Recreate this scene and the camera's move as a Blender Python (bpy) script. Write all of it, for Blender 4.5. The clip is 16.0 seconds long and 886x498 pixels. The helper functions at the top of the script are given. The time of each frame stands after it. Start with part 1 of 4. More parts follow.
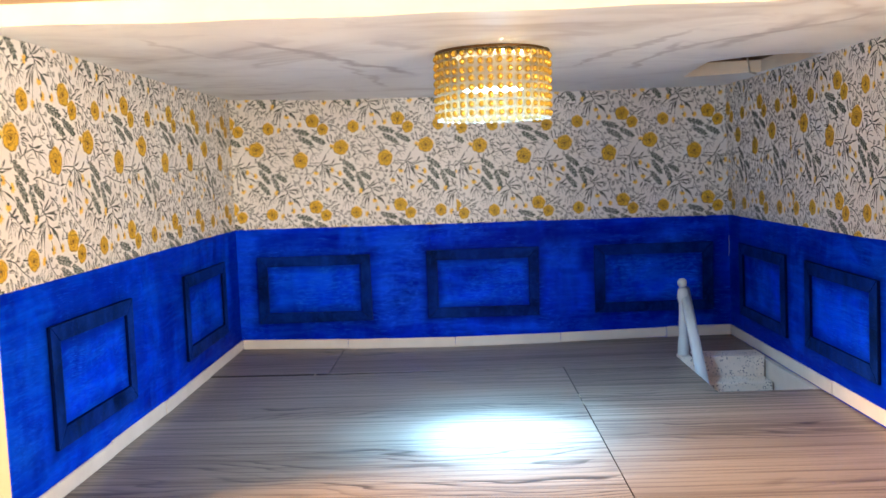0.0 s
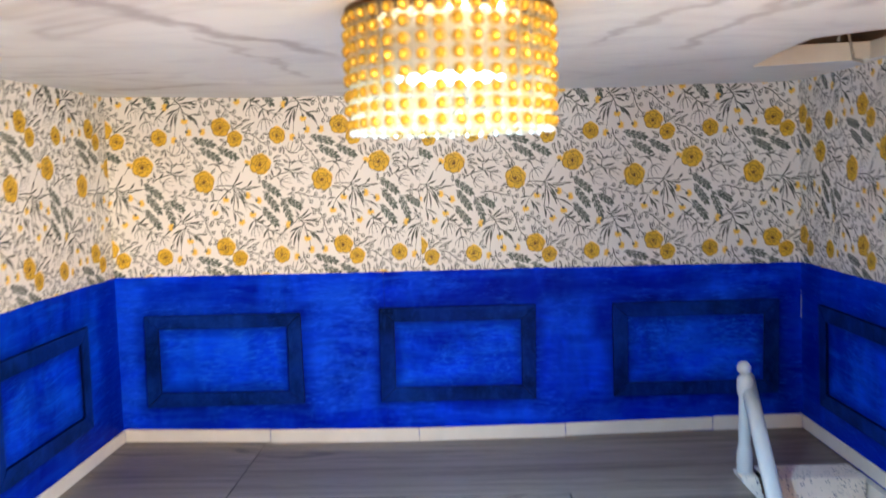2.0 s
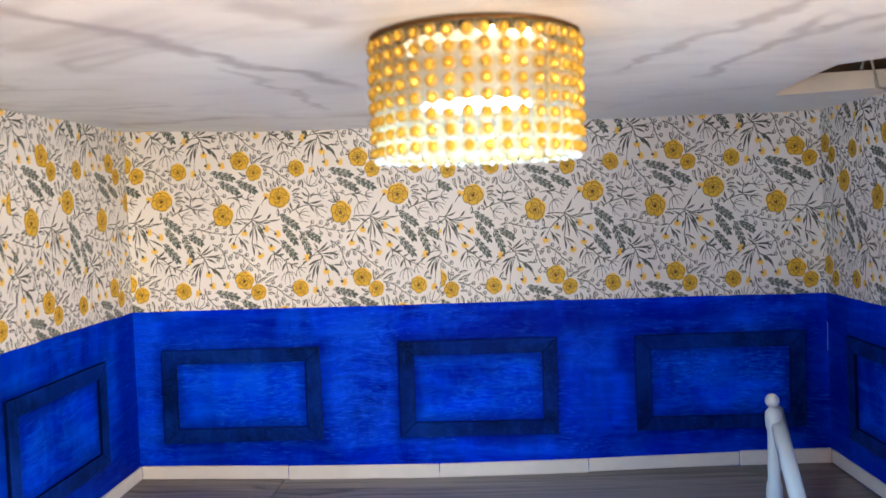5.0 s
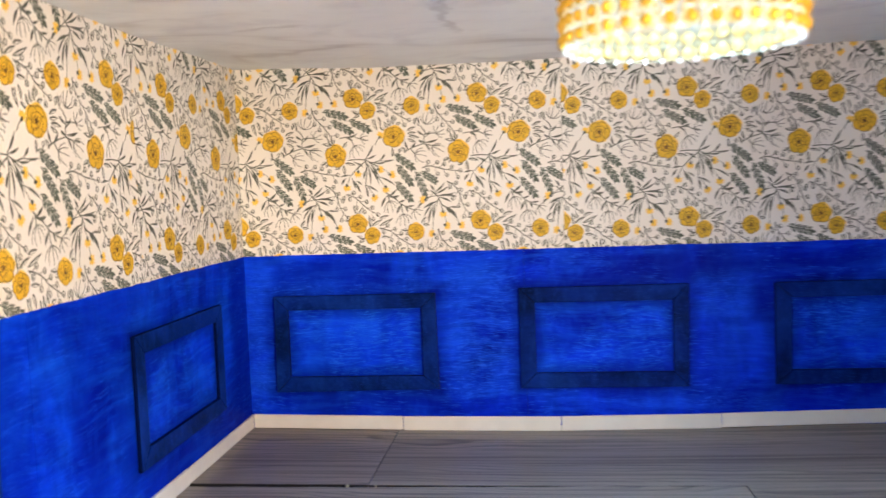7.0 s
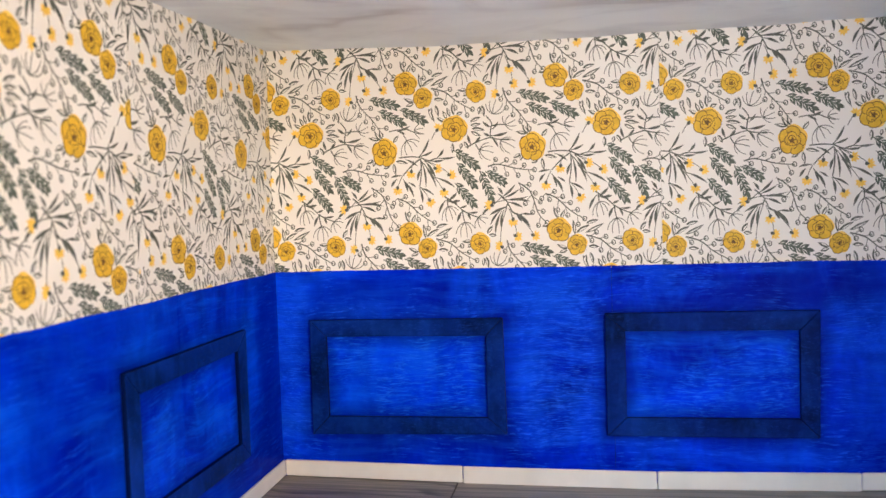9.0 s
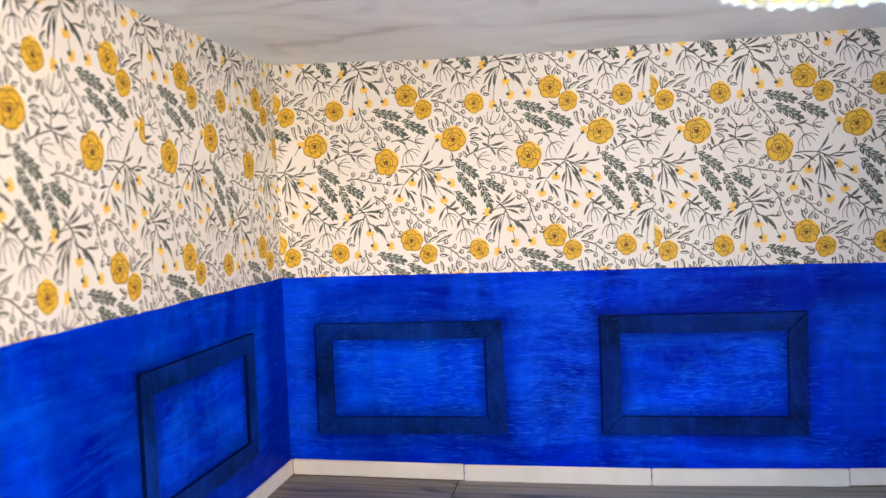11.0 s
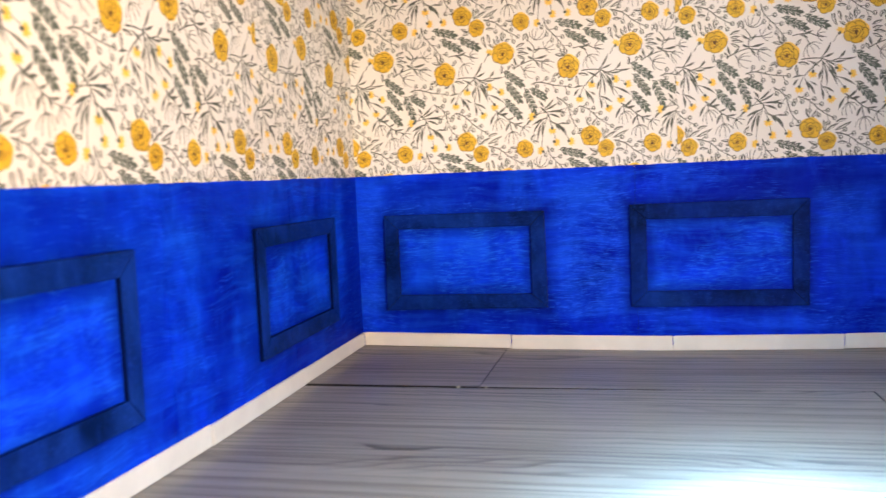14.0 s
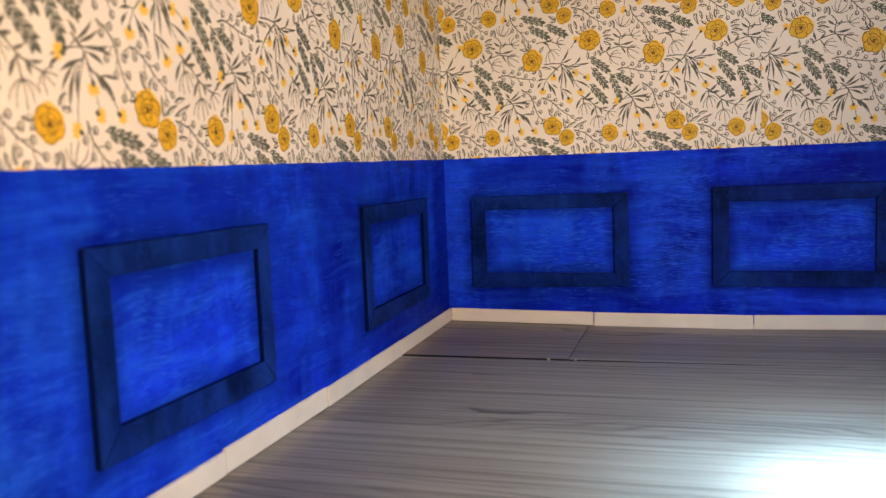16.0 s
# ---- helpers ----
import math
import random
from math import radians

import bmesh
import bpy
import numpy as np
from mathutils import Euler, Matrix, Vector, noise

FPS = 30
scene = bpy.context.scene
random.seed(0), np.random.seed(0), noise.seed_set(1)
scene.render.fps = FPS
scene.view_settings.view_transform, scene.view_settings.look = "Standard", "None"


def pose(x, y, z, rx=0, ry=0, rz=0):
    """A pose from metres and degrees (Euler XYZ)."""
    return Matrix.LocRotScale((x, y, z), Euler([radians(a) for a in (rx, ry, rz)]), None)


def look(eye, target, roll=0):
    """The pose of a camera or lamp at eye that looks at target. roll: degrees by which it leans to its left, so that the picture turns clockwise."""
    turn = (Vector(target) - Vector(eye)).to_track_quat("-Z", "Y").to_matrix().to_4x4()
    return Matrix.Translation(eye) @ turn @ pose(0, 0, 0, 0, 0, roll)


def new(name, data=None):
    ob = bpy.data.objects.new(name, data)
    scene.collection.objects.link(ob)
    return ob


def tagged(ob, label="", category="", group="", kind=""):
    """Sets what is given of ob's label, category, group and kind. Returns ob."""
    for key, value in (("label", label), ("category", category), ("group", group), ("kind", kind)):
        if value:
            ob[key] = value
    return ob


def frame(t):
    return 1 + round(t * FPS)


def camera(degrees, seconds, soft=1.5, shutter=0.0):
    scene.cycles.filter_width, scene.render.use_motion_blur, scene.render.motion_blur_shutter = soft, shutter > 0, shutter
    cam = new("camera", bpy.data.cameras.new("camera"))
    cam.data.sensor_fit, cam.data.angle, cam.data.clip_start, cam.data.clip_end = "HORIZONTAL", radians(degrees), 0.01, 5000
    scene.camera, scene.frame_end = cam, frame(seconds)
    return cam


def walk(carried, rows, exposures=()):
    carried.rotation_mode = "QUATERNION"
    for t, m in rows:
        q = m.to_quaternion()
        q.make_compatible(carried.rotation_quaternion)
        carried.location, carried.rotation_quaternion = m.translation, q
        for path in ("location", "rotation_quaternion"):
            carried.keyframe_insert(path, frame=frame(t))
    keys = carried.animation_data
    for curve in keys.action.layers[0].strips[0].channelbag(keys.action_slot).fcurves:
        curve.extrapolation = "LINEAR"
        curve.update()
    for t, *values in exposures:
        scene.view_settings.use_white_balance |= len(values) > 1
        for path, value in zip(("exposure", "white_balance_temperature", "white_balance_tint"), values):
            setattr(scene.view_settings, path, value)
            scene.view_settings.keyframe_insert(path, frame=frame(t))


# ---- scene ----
# A twelfth-scale dolls' house room. Numbers below are in twelfth-scale
# units (the room as if it were full size, in metres); S brings them to true metres.
S = 1 / 12
cam = camera(55.0, 16.0, soft=1.5, shutter=0.5)
# a small lens so close to a small room: the far wall is sharp, near things are soft
cam.data.dof.use_dof = True
cam.data.dof.focus_distance = 0.63
cam.data.dof.aperture_fstop = cam.data.lens / 2.7
PATH = [
    (0, (0.062, -0.988, 2.434), (0.024, 1.003, 2.248), -1.9),
    (0.5, (0.113, -0.699, 2.373), (0.079, 1.291, 2.181), -1.9),
    (1, (0.077, -0.002, 2.398), (0.031, 1.987, 2.192), -1.8),
    (1.5, (0.155, 1.255, 2.524), (0.114, 3.243, 2.312), -1.4),
    (2, (0.423, 2.385, 2.667), (0.384, 4.376, 2.485), -1.5),
    (2.5, (0.367, 3.186, 2.877), (0.336, 5.184, 2.778), -1.5),
    (3, (0.479, 3.253, 2.894), (0.445, 5.252, 2.814), -1.6),
    (3.5, (0.394, 3.206, 2.882), (0.353, 5.204, 2.81), -1.7),
    (4, (0.35, 3.116, 2.852), (0.302, 5.115, 2.783), -1.9),
    (4.2, (0.367, 3.003, 2.832), (0.313, 5.001, 2.761), -1.9),
    (6.3, (0.138, 1.889, 2.327), (0.054, 3.883, 2.192), -2.0),
    (6.5, (0.051, 2.162, 2.338), (-0.051, 4.155, 2.202), -1.9),
    (7, (-0.239, 2.811, 2.299), (-0.452, 4.794, 2.152), -2.1),
    (7.5, (-0.339, 3.59, 2.312), (-0.607, 5.567, 2.165), -2.1),
    (8, (-0.463, 4.099, 2.241), (-0.766, 6.072, 2.115), -2.0),
    (8.5, (-0.536, 4.165, 2.206), (-0.86, 6.136, 2.092), -1.9),
    (9, (-0.529, 4.162, 2.201), (-0.86, 6.131, 2.095), -1.9),
    (11.3, (-0.403, 3.803, 2.223), (-0.747, 5.771, 2.128), -2.3),
    (11.5, (-0.343, 3.601, 2.164), (-0.678, 5.57, 2.064), -2.3),
    (12, (-0.182, 3.194, 1.981), (-0.492, 5.166, 1.859), -2.2),
    (12.5, (-0.069, 3.072, 1.84), (-0.344, 5.048, 1.699), -2.0),
    (13, (-0.053, 3.049, 1.736), (-0.303, 5.027, 1.578), -1.9),
    (13.5, (-0.223, 2.983, 1.633), (-0.555, 4.948, 1.464), -2.3),
    (14, (-0.363, 2.719, 1.657), (-0.801, 4.663, 1.487), -2.5),
    (14.5, (-0.451, 2.515, 1.62), (-0.95, 4.443, 1.444), -2.6),
    (15, (-0.501, 2.375, 1.621), (-1.037, 4.293, 1.437), -2.5),
    (15.5, (-0.564, 2.29, 1.634), (-1.117, 4.202, 1.439), -2.4),
    (16, (-0.599, 2.287, 1.651), (-1.158, 4.197, 1.45), -2.3),
]
EXPOSURES = [(0.0, -0.21, 6150, 10), (0.5, -0.24, 6150, 11), (1.0, -0.14, 6150, 10), (1.5, -0.12, 6150, 10), (2.0, 0.25, 6300, 10), (3.0, 0.06, 5980, 10), (4.2, 0.05, 5950, 10),
             (6.5, 0.26, 6400, 10), (7.5, 0.16, 6700, 10), (8.0, 0.06, 6600, 10), (8.5, 0.2, 6350, 10), (9.2, 0.26, 6150, 10), (11.5, 0.34, 6050, 10),
             (12.0, 0.38, 6100, 10), (12.5, 0.55, 6050, 10), (13.0, 0.58, 6150, 10), (14.0, 0.42, 6600, 12), (14.5, -0.04, 7150, 15), (15.0, -0.26, 7400, 14), (16.0, -0.26, 7400, 15)]
walk(cam, [(t, look(Vector(eye) * S, Vector(target) * S, roll)) for t, eye, target, roll in PATH], EXPOSURES)

XL, XR, YB, YF, ZC = -3.05, 3.80, 10.80, 4.62, 3.44
LAMP = Vector((0.40, 6.55, 0.0))

# ---------------------------------------------------------------- light
world = bpy.data.worlds.new("world")
scene.world = world
world.use_nodes = True
world.node_tree.nodes["Background"].inputs[0].default_value = (1.0, 0.86, 0.70, 1)
world.node_tree.nodes["Background"].inputs[1].default_value = 0.25


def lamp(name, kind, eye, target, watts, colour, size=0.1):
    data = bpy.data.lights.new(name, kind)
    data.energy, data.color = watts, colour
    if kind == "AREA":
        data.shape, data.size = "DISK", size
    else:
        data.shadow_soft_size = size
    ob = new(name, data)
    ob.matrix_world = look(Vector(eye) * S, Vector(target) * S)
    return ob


# unseen area lamps standing in for the warm light from outside the dolls' house
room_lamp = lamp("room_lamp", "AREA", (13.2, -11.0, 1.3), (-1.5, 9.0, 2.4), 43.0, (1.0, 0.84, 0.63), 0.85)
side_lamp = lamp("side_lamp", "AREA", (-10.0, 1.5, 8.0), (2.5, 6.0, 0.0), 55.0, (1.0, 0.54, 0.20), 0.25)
# added cool fill without a known source, to cool the right-hand side
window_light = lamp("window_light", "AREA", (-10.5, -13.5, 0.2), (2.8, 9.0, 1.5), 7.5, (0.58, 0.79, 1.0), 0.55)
# cold LED puck inside the bead shade: a narrow beam
led_beam = lamp("led_beam", "SPOT", (LAMP.x, LAMP.y, 3.06), (LAMP.x, LAMP.y, 0), 34.0, (0.34, 0.70, 1.0), 0.012)
led_spill = lamp("led_spill", "SPOT", (LAMP.x, LAMP.y, 3.05), (LAMP.x, LAMP.y, 0), 4.6, (0.36, 0.70, 1.0), 0.012)
led_glow = lamp("led_glow", "POINT", (LAMP.x, LAMP.y, 3.02), (LAMP.x, LAMP.y, 0), 0.11, (0.55, 0.80, 1.0), 0.010)
led_spill.data.spot_size, led_spill.data.spot_blend = radians(132), 0.6
led_beam.data.spot_size, led_beam.data.spot_blend = radians(36), 1.0
led_halo = lamp("led_halo", "SPOT", (LAMP.x, LAMP.y, 3.055), (LAMP.x, LAMP.y, 0), 13.0, (0.28, 0.64, 1.0), 0.012)
led_halo.data.spot_size, led_halo.data.spot_blend = radians(64), 1.0


# ---------------------------------------------------------------- materials
def material(name, colour, rough=0.6, metal=0.0):
    m = bpy.data.materials.new(name)
    m.use_nodes = True
    b = m.node_tree.nodes["Principled BSDF"]
    b.inputs["Base Color"].default_value = (*colour, 1)
    b.inputs["Roughness"].default_value = rough
    b.inputs["Metallic"].default_value = metal
    return m


class Nodes:
    """Short hand for building a node tree."""

    def __init__(self, m):
        self.t = m.node_tree
        self.b = self.t.nodes["Principled BSDF"]

    def add(self, kind, **inputs):
        n = self.t.nodes.new(kind)
        for k, v in inputs.items():
            self.put(v, n.inputs[k.replace("_", " ")])
        return n

    def put(self, v, socket):
        if hasattr(v, "is_output"):
            self.t.links.new(v, socket)
        else:
            socket.default_value = v

    def coords(self, scale, rot=(0, 0, 0), loc=(0, 0, 0)):
        g = self.t.nodes.new("ShaderNodeNewGeometry")
        m = self.add("ShaderNodeMapping", Vector=g.outputs["Position"], Scale=scale, Rotation=rot, Location=loc)
        return m.outputs[0]

    def swept(self, scale, loc=(0, 0, 0), sway=0.005):
        """Coordinates that waver slowly, so that strokes bend and run a little aslant."""
        g = self.t.nodes.new("ShaderNodeNewGeometry")
        w = self.add("ShaderNodeTexNoise", Vector=g.outputs["Position"], Scale=24.0, Detail=1.0)
        centred = self.add("ShaderNodeVectorMath")
        centred.operation = "MULTIPLY_ADD"
        self.t.links.new(w.outputs["Color"], centred.inputs[0])
        centred.inputs[1].default_value = (2 * sway,) * 3
        self.t.links.new(g.outputs["Position"], centred.inputs[2])
        return self.add("ShaderNodeMapping", Vector=centred.outputs[0], Scale=scale, Location=loc).outputs[0]

    def noise(self, vec, scale=5.0, detail=4.0, rough=0.55, distort=0.0):
        n = self.add("ShaderNodeTexNoise", Vector=vec, Scale=scale, Detail=detail, Roughness=rough, Distortion=distort)
        return n.outputs[0]

    def ramp(self, fac, *stops):
        n = self.t.nodes.new("ShaderNodeValToRGB")
        self.put(fac, n.inputs[0])
        e = n.color_ramp.elements
        while len(e) < len(stops):
            e.new(0.5)
        for x, (p, c) in zip(e, stops):
            x.position = p
            x.color = (c, c, c, 1) if isinstance(c, (int, float)) else (*c, 1)
        return n.outputs[0]

    def mix(self, fac, a, b, how="MIX"):
        n = self.t.nodes.new("ShaderNodeMix")
        n.data_type, n.blend_type = "RGBA", how
        for v, i in ((fac, 0), (a, 6), (b, 7)):
            if isinstance(v, tuple) and len(v) == 3:
                v = (*v, 1)
            self.put(v, n.inputs[i])
        return n.outputs[2]

    def bump(self, height, strength=0.3, dist=0.0005):
        n = self.add("ShaderNodeBump", Height=height, Strength=strength, Distance=dist)
        self.t.links.new(n.outputs[0], self.b.inputs["Normal"])

    def colour(self, v):
        self.put(v, self.b.inputs["Base Color"])

    def rough(self, v):
        self.put(v, self.b.inputs["Roughness"])


def math_node(n, op, a, b=0.0):
    k = n.t.nodes.new("ShaderNodeMath")
    k.operation = op
    n.put(a, k.inputs[0])
    n.put(b, k.inputs[1])
    return k.outputs[0]


class Patches:
    """Soft-edged brushed patches on a wall, placed by their extent along it and up it, in room units."""

    def __init__(self, n, axis, stretch, rag=0.10):
        self.n = n
        g = n.t.nodes.new("ShaderNodeNewGeometry")
        split = n.add("ShaderNodeSeparateXYZ", Vector=g.outputs["Position"])
        rough = n.noise(n.coords(stretch, loc=(4, 9, 1)), 120.0, 4.0, 0.65)
        slow = n.noise(n.coords((1, 1, 1), loc=(2, 5, 8)), 28.0, 2.0, 0.5)
        fray = math_node(n, "MULTIPLY", math_node(n, "SUBTRACT", rough, 0.5), 1.5 * rag)
        wave = math_node(n, "MULTIPLY", math_node(n, "SUBTRACT", slow, 0.5), 1.2 * rag)
        self.u = math_node(n, "ADD", math_node(n, "MULTIPLY", split.outputs[axis], 1 / S), fray)
        self.v = math_node(n, "ADD", math_node(n, "MULTIPLY", split.outputs[2], 1 / S), wave)

    def off(self, a0, a1, z0, z1):
        """How far outside the rectangle a place lies (negative inside)."""
        n = self.n
        du = math_node(n, "SUBTRACT", math_node(n, "ABSOLUTE", math_node(n, "SUBTRACT", self.u, (a0 + a1) / 2)), abs(a1 - a0) / 2)
        dv = math_node(n, "SUBTRACT", math_node(n, "ABSOLUTE", math_node(n, "SUBTRACT", self.v, (z0 + z1) / 2)), abs(z1 - z0) / 2)
        return math_node(n, "MAXIMUM", du, dv)

    def ease(self, d, lo, hi, top):
        m = self.n.t.nodes.new("ShaderNodeMapRange")
        m.interpolation_type = "SMOOTHSTEP"
        for k, v in enumerate((d, lo, hi, top, 0.0)):
            self.n.put(v, m.inputs[k])
        return m.outputs[0]

    def cover(self, areas, soft):
        """The strongest of some patches (a0, a1, z0, z1, strength)."""
        out = 0.0
        for *r, top in areas:
            out = math_node(self.n, "MAXIMUM", self.ease(self.off(*r), -soft, soft, top), out)
        return out


FRAMES = {"back": [(-2.765, -1.18, 0.36, 1.30), (-0.392, 1.163, 0.37, 1.325), (1.93, 3.565, 0.37, 1.325)],
          "left": [(5.24, 6.84, 0.390, 1.340), (8.38, 10.04, 0.375, 1.337)],
          "right": [(6.58, 8.18, 0.385, 1.335), (8.73, 10.31, 0.37, 1.34)]}
# where the last coat was brushed on dry and pale, and where the blue is deeper
DRY = {"back": [(-3.03, -2.80, 0.35, 1.56, 0.75), (-1.08, -0.42, 0.30, 1.56, 0.85), (-0.68, -0.43, 0.50, 1.50, 1.0), (-0.25, 0.42, 1.49, 1.68, 0.7),
                (1.22, 1.70, 1.00, 1.42, 0.65), (1.25, 1.62, 0.35, 0.95, 0.25), (2.85, 3.45, 1.35, 1.50, 0.6), (-2.6, -1.2, 1.32, 1.40, 0.4), (0.2, 1.9, 0.16, 0.30, 0.45)],
       "left": [(4.60, 5.20, 0.45, 1.35, 0.7), (6.95, 7.60, 0.45, 1.45, 0.4), (5.0, 6.9, 0.12, 0.34, 0.4), (10.05, 10.28, 0.4, 1.5, 0.3), (8.35, 8.60, 1.38, 1.6, 0.3)],
       "right": [(8.22, 8.68, 0.35, 1.30, 0.2), (6.2, 7.4, 1.38, 1.55, 0.35)]}
# deeper blue patches; those at the room corners are shade put into the colour
DEEP_AND_SHADED = {"back": [(-2.75, -1.60, 1.38, 1.62, 0.5), (0.42, 1.20, 1.36, 1.60, 0.65), (1.25, 2.90, 1.42, 1.60, 0.6), (1.72, 1.90, 0.98, 1.32, 0.7), (3.56, 3.80, 0.15, 1.60, 0.55),
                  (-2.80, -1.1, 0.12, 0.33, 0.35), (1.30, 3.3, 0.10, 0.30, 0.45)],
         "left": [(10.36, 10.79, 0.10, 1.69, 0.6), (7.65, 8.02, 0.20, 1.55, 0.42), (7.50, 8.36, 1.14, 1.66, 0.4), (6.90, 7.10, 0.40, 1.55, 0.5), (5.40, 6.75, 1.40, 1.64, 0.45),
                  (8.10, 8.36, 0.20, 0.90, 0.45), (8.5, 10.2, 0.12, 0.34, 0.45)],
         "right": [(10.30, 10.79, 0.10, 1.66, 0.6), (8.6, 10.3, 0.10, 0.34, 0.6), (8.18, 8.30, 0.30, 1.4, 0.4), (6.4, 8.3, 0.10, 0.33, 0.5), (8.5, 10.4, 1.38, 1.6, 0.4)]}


def blue_paint(name, stretch, deep, mid, pale, gloss=0.03, wall="", field=False):
    """Brushed acrylic paint, strokes along the long axis of stretch. On a wall: its own patches, and a darker navy halo
    about the mouldings.
    """
    m = material(name, mid, 0.45)
    n = Nodes(m)
    fine = n.noise(n.swept(tuple(1.25 * k if k < 0.5 else k for k in stretch)), 400.0, 5.0, 0.7)
    broad = n.noise(n.coords(tuple(0.45 + 0.25 * s for s in stretch)), 26.0, 4.0, 0.6, 0.8)
    blot = n.noise(n.coords((1, 1, 1), loc=(3, 1, 2)), 24.0, 3.0, 0.55)
    n.b.inputs["Specular IOR Level"].default_value = gloss
    c = n.mix(n.ramp(broad, (0.36, 0.0), (0.62, 1.0)), deep, mid)
    c = n.mix(n.ramp(fine, (0.50, 0.0), (0.76, 0.16)), c, pale)
    c = n.mix(n.ramp(blot, (0.46, 0.0), (0.68, 0.26)), c, pale)
    c = n.mix(n.ramp(fine, (0.30, 0.10), (0.44, 0.0)), c, deep)
    # upright smears of half-dry paint
    smear = n.noise(n.coords((1.0, 1.0, 0.45), loc=(7, 1, 6)), 95.0, 5.0, 0.65, 0.5)
    c = n.mix(n.ramp(smear, (0.48, 0.0), (0.68, 0.22)), c, pale)
    c = n.mix(n.ramp(smear, (0.30, 0.18), (0.45, 0.0)), c, deep)
    # long strokes of a flat brush, one over the other
    run = n.noise(n.swept(tuple(0.7 * k if k < 0.5 else k for k in stretch), (2, 9, 4)), 170.0, 4.0, 0.6)
    c = n.mix(n.ramp(run, (0.50, 0.0), (0.66, 0.32 if wall else 0.0)), c, pale)
    c = n.mix(n.ramp(run, (0.34, (0.14 if field else 0.24) if wall else 0.0), (0.48, 0.0)), c, deep)
    # upright smudges of a second coat, and pale flecks where the brush ran dry
    smudge = n.noise(n.coords((1.0, 1.0, 0.3), loc=(1, 4, 2)), 30.0, 3.0, 0.6, 0.4)
    c = n.mix(n.ramp(smudge, (0.54, 0.0), (0.70, 0.38)), c, deep)
    fleck = n.noise(n.swept(tuple(1.6 * k for k in stretch), (5, 2, 7)), 480.0, 3.0, 0.6)
    dry = n.noise(n.coords((1, 1, 0.6), loc=(8, 3, 5)), 34.0, 2.0, 0.6)
    bright = tuple(min(1.0, k * 1.3 + 0.012) for k in pale)
    spots = n.mix(1.0, n.ramp(fleck, (0.56, 0.0), (0.66, 0.40 if wall == "back" else 0.24 if wall else 0.16)), n.ramp(dry, (0.40, 0.0), (0.58, 1.0)), "MULTIPLY")
    if wall:
        p = Patches(n, 0 if wall == "back" else 1, stretch)
        scratch = n.noise(n.swept(tuple(k * (0.9 if k < 0.5 else 1.6) for k in stretch), (6, 6, 3)), 1000.0, 3.0, 0.65)
        if field:
            # the field darkens unevenly to navy towards its edges
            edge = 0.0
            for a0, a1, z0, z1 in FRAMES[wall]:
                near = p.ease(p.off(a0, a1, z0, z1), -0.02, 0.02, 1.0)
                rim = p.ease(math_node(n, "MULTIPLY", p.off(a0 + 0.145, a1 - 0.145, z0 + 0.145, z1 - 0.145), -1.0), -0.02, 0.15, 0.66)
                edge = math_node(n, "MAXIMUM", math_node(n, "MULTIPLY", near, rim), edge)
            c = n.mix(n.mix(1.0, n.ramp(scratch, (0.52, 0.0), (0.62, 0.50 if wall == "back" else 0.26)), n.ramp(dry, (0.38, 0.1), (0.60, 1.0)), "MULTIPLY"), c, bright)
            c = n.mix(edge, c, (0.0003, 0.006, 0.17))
        else:
            c = n.mix(p.cover(DEEP_AND_SHADED[wall], 0.10), c, deep)
            lit = p.cover(DRY[wall], 0.09)
            c = n.mix(n.mix(1.0, lit, n.ramp(blot, (0.36, 0.0), (0.62, 0.40)), "MULTIPLY"), c, pale)
            c = n.mix(n.mix(1.0, lit, n.ramp(scratch, (0.52, 0.0), (0.62, 0.55 if wall == "back" else 0.34)), "MULTIPLY"), c, bright)
            # the board darkens to navy in a soft band about each moulding
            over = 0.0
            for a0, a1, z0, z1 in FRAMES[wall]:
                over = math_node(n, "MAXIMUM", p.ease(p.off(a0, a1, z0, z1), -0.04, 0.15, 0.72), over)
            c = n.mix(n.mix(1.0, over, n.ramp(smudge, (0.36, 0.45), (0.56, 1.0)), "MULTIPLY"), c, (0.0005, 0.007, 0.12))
    c = n.mix(spots, c, bright)
    n.colour(c)
    n.rough(n.ramp(fine, (0.3, 0.38), (0.7, 0.6)))
    n.bump(fine, 0.10, 0.0004)
    return m


DEEP, MID, PALE = (0.000, 0.006, 0.27), (0.0005, 0.023, 0.70), (0.008, 0.100, 0.95)
MAT = {}
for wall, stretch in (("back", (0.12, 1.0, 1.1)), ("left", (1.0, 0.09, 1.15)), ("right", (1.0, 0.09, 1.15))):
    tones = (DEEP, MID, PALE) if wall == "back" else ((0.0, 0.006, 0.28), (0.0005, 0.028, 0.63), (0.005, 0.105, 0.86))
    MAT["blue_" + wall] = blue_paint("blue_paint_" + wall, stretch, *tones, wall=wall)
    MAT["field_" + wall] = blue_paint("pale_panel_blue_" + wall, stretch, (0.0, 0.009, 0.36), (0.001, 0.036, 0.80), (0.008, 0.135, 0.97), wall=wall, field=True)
MAT["navy"] = blue_paint("navy_paint", (0.4, 0.4, 1.2), (0.0006, 0.007, 0.055), (0.002, 0.017, 0.18), (0.009, 0.060, 0.42), 0.03)
# worn bevels, paler also to paint in the glint along edges and mitres
MAT["pale_edge"] = blue_paint("worn_glint_edge_paint", (0.5, 0.5, 0.5), (0.001, 0.008, 0.06), (0.004, 0.024, 0.21), (0.03, 0.11, 0.50), 0.06)
# side faces of the moulding sticks, much darker than their fronts
MAT["dark_navy"] = material("dark_navy_edge", (0.001, 0.006, 0.048), 0.6)
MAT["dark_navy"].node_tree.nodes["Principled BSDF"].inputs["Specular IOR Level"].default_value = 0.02


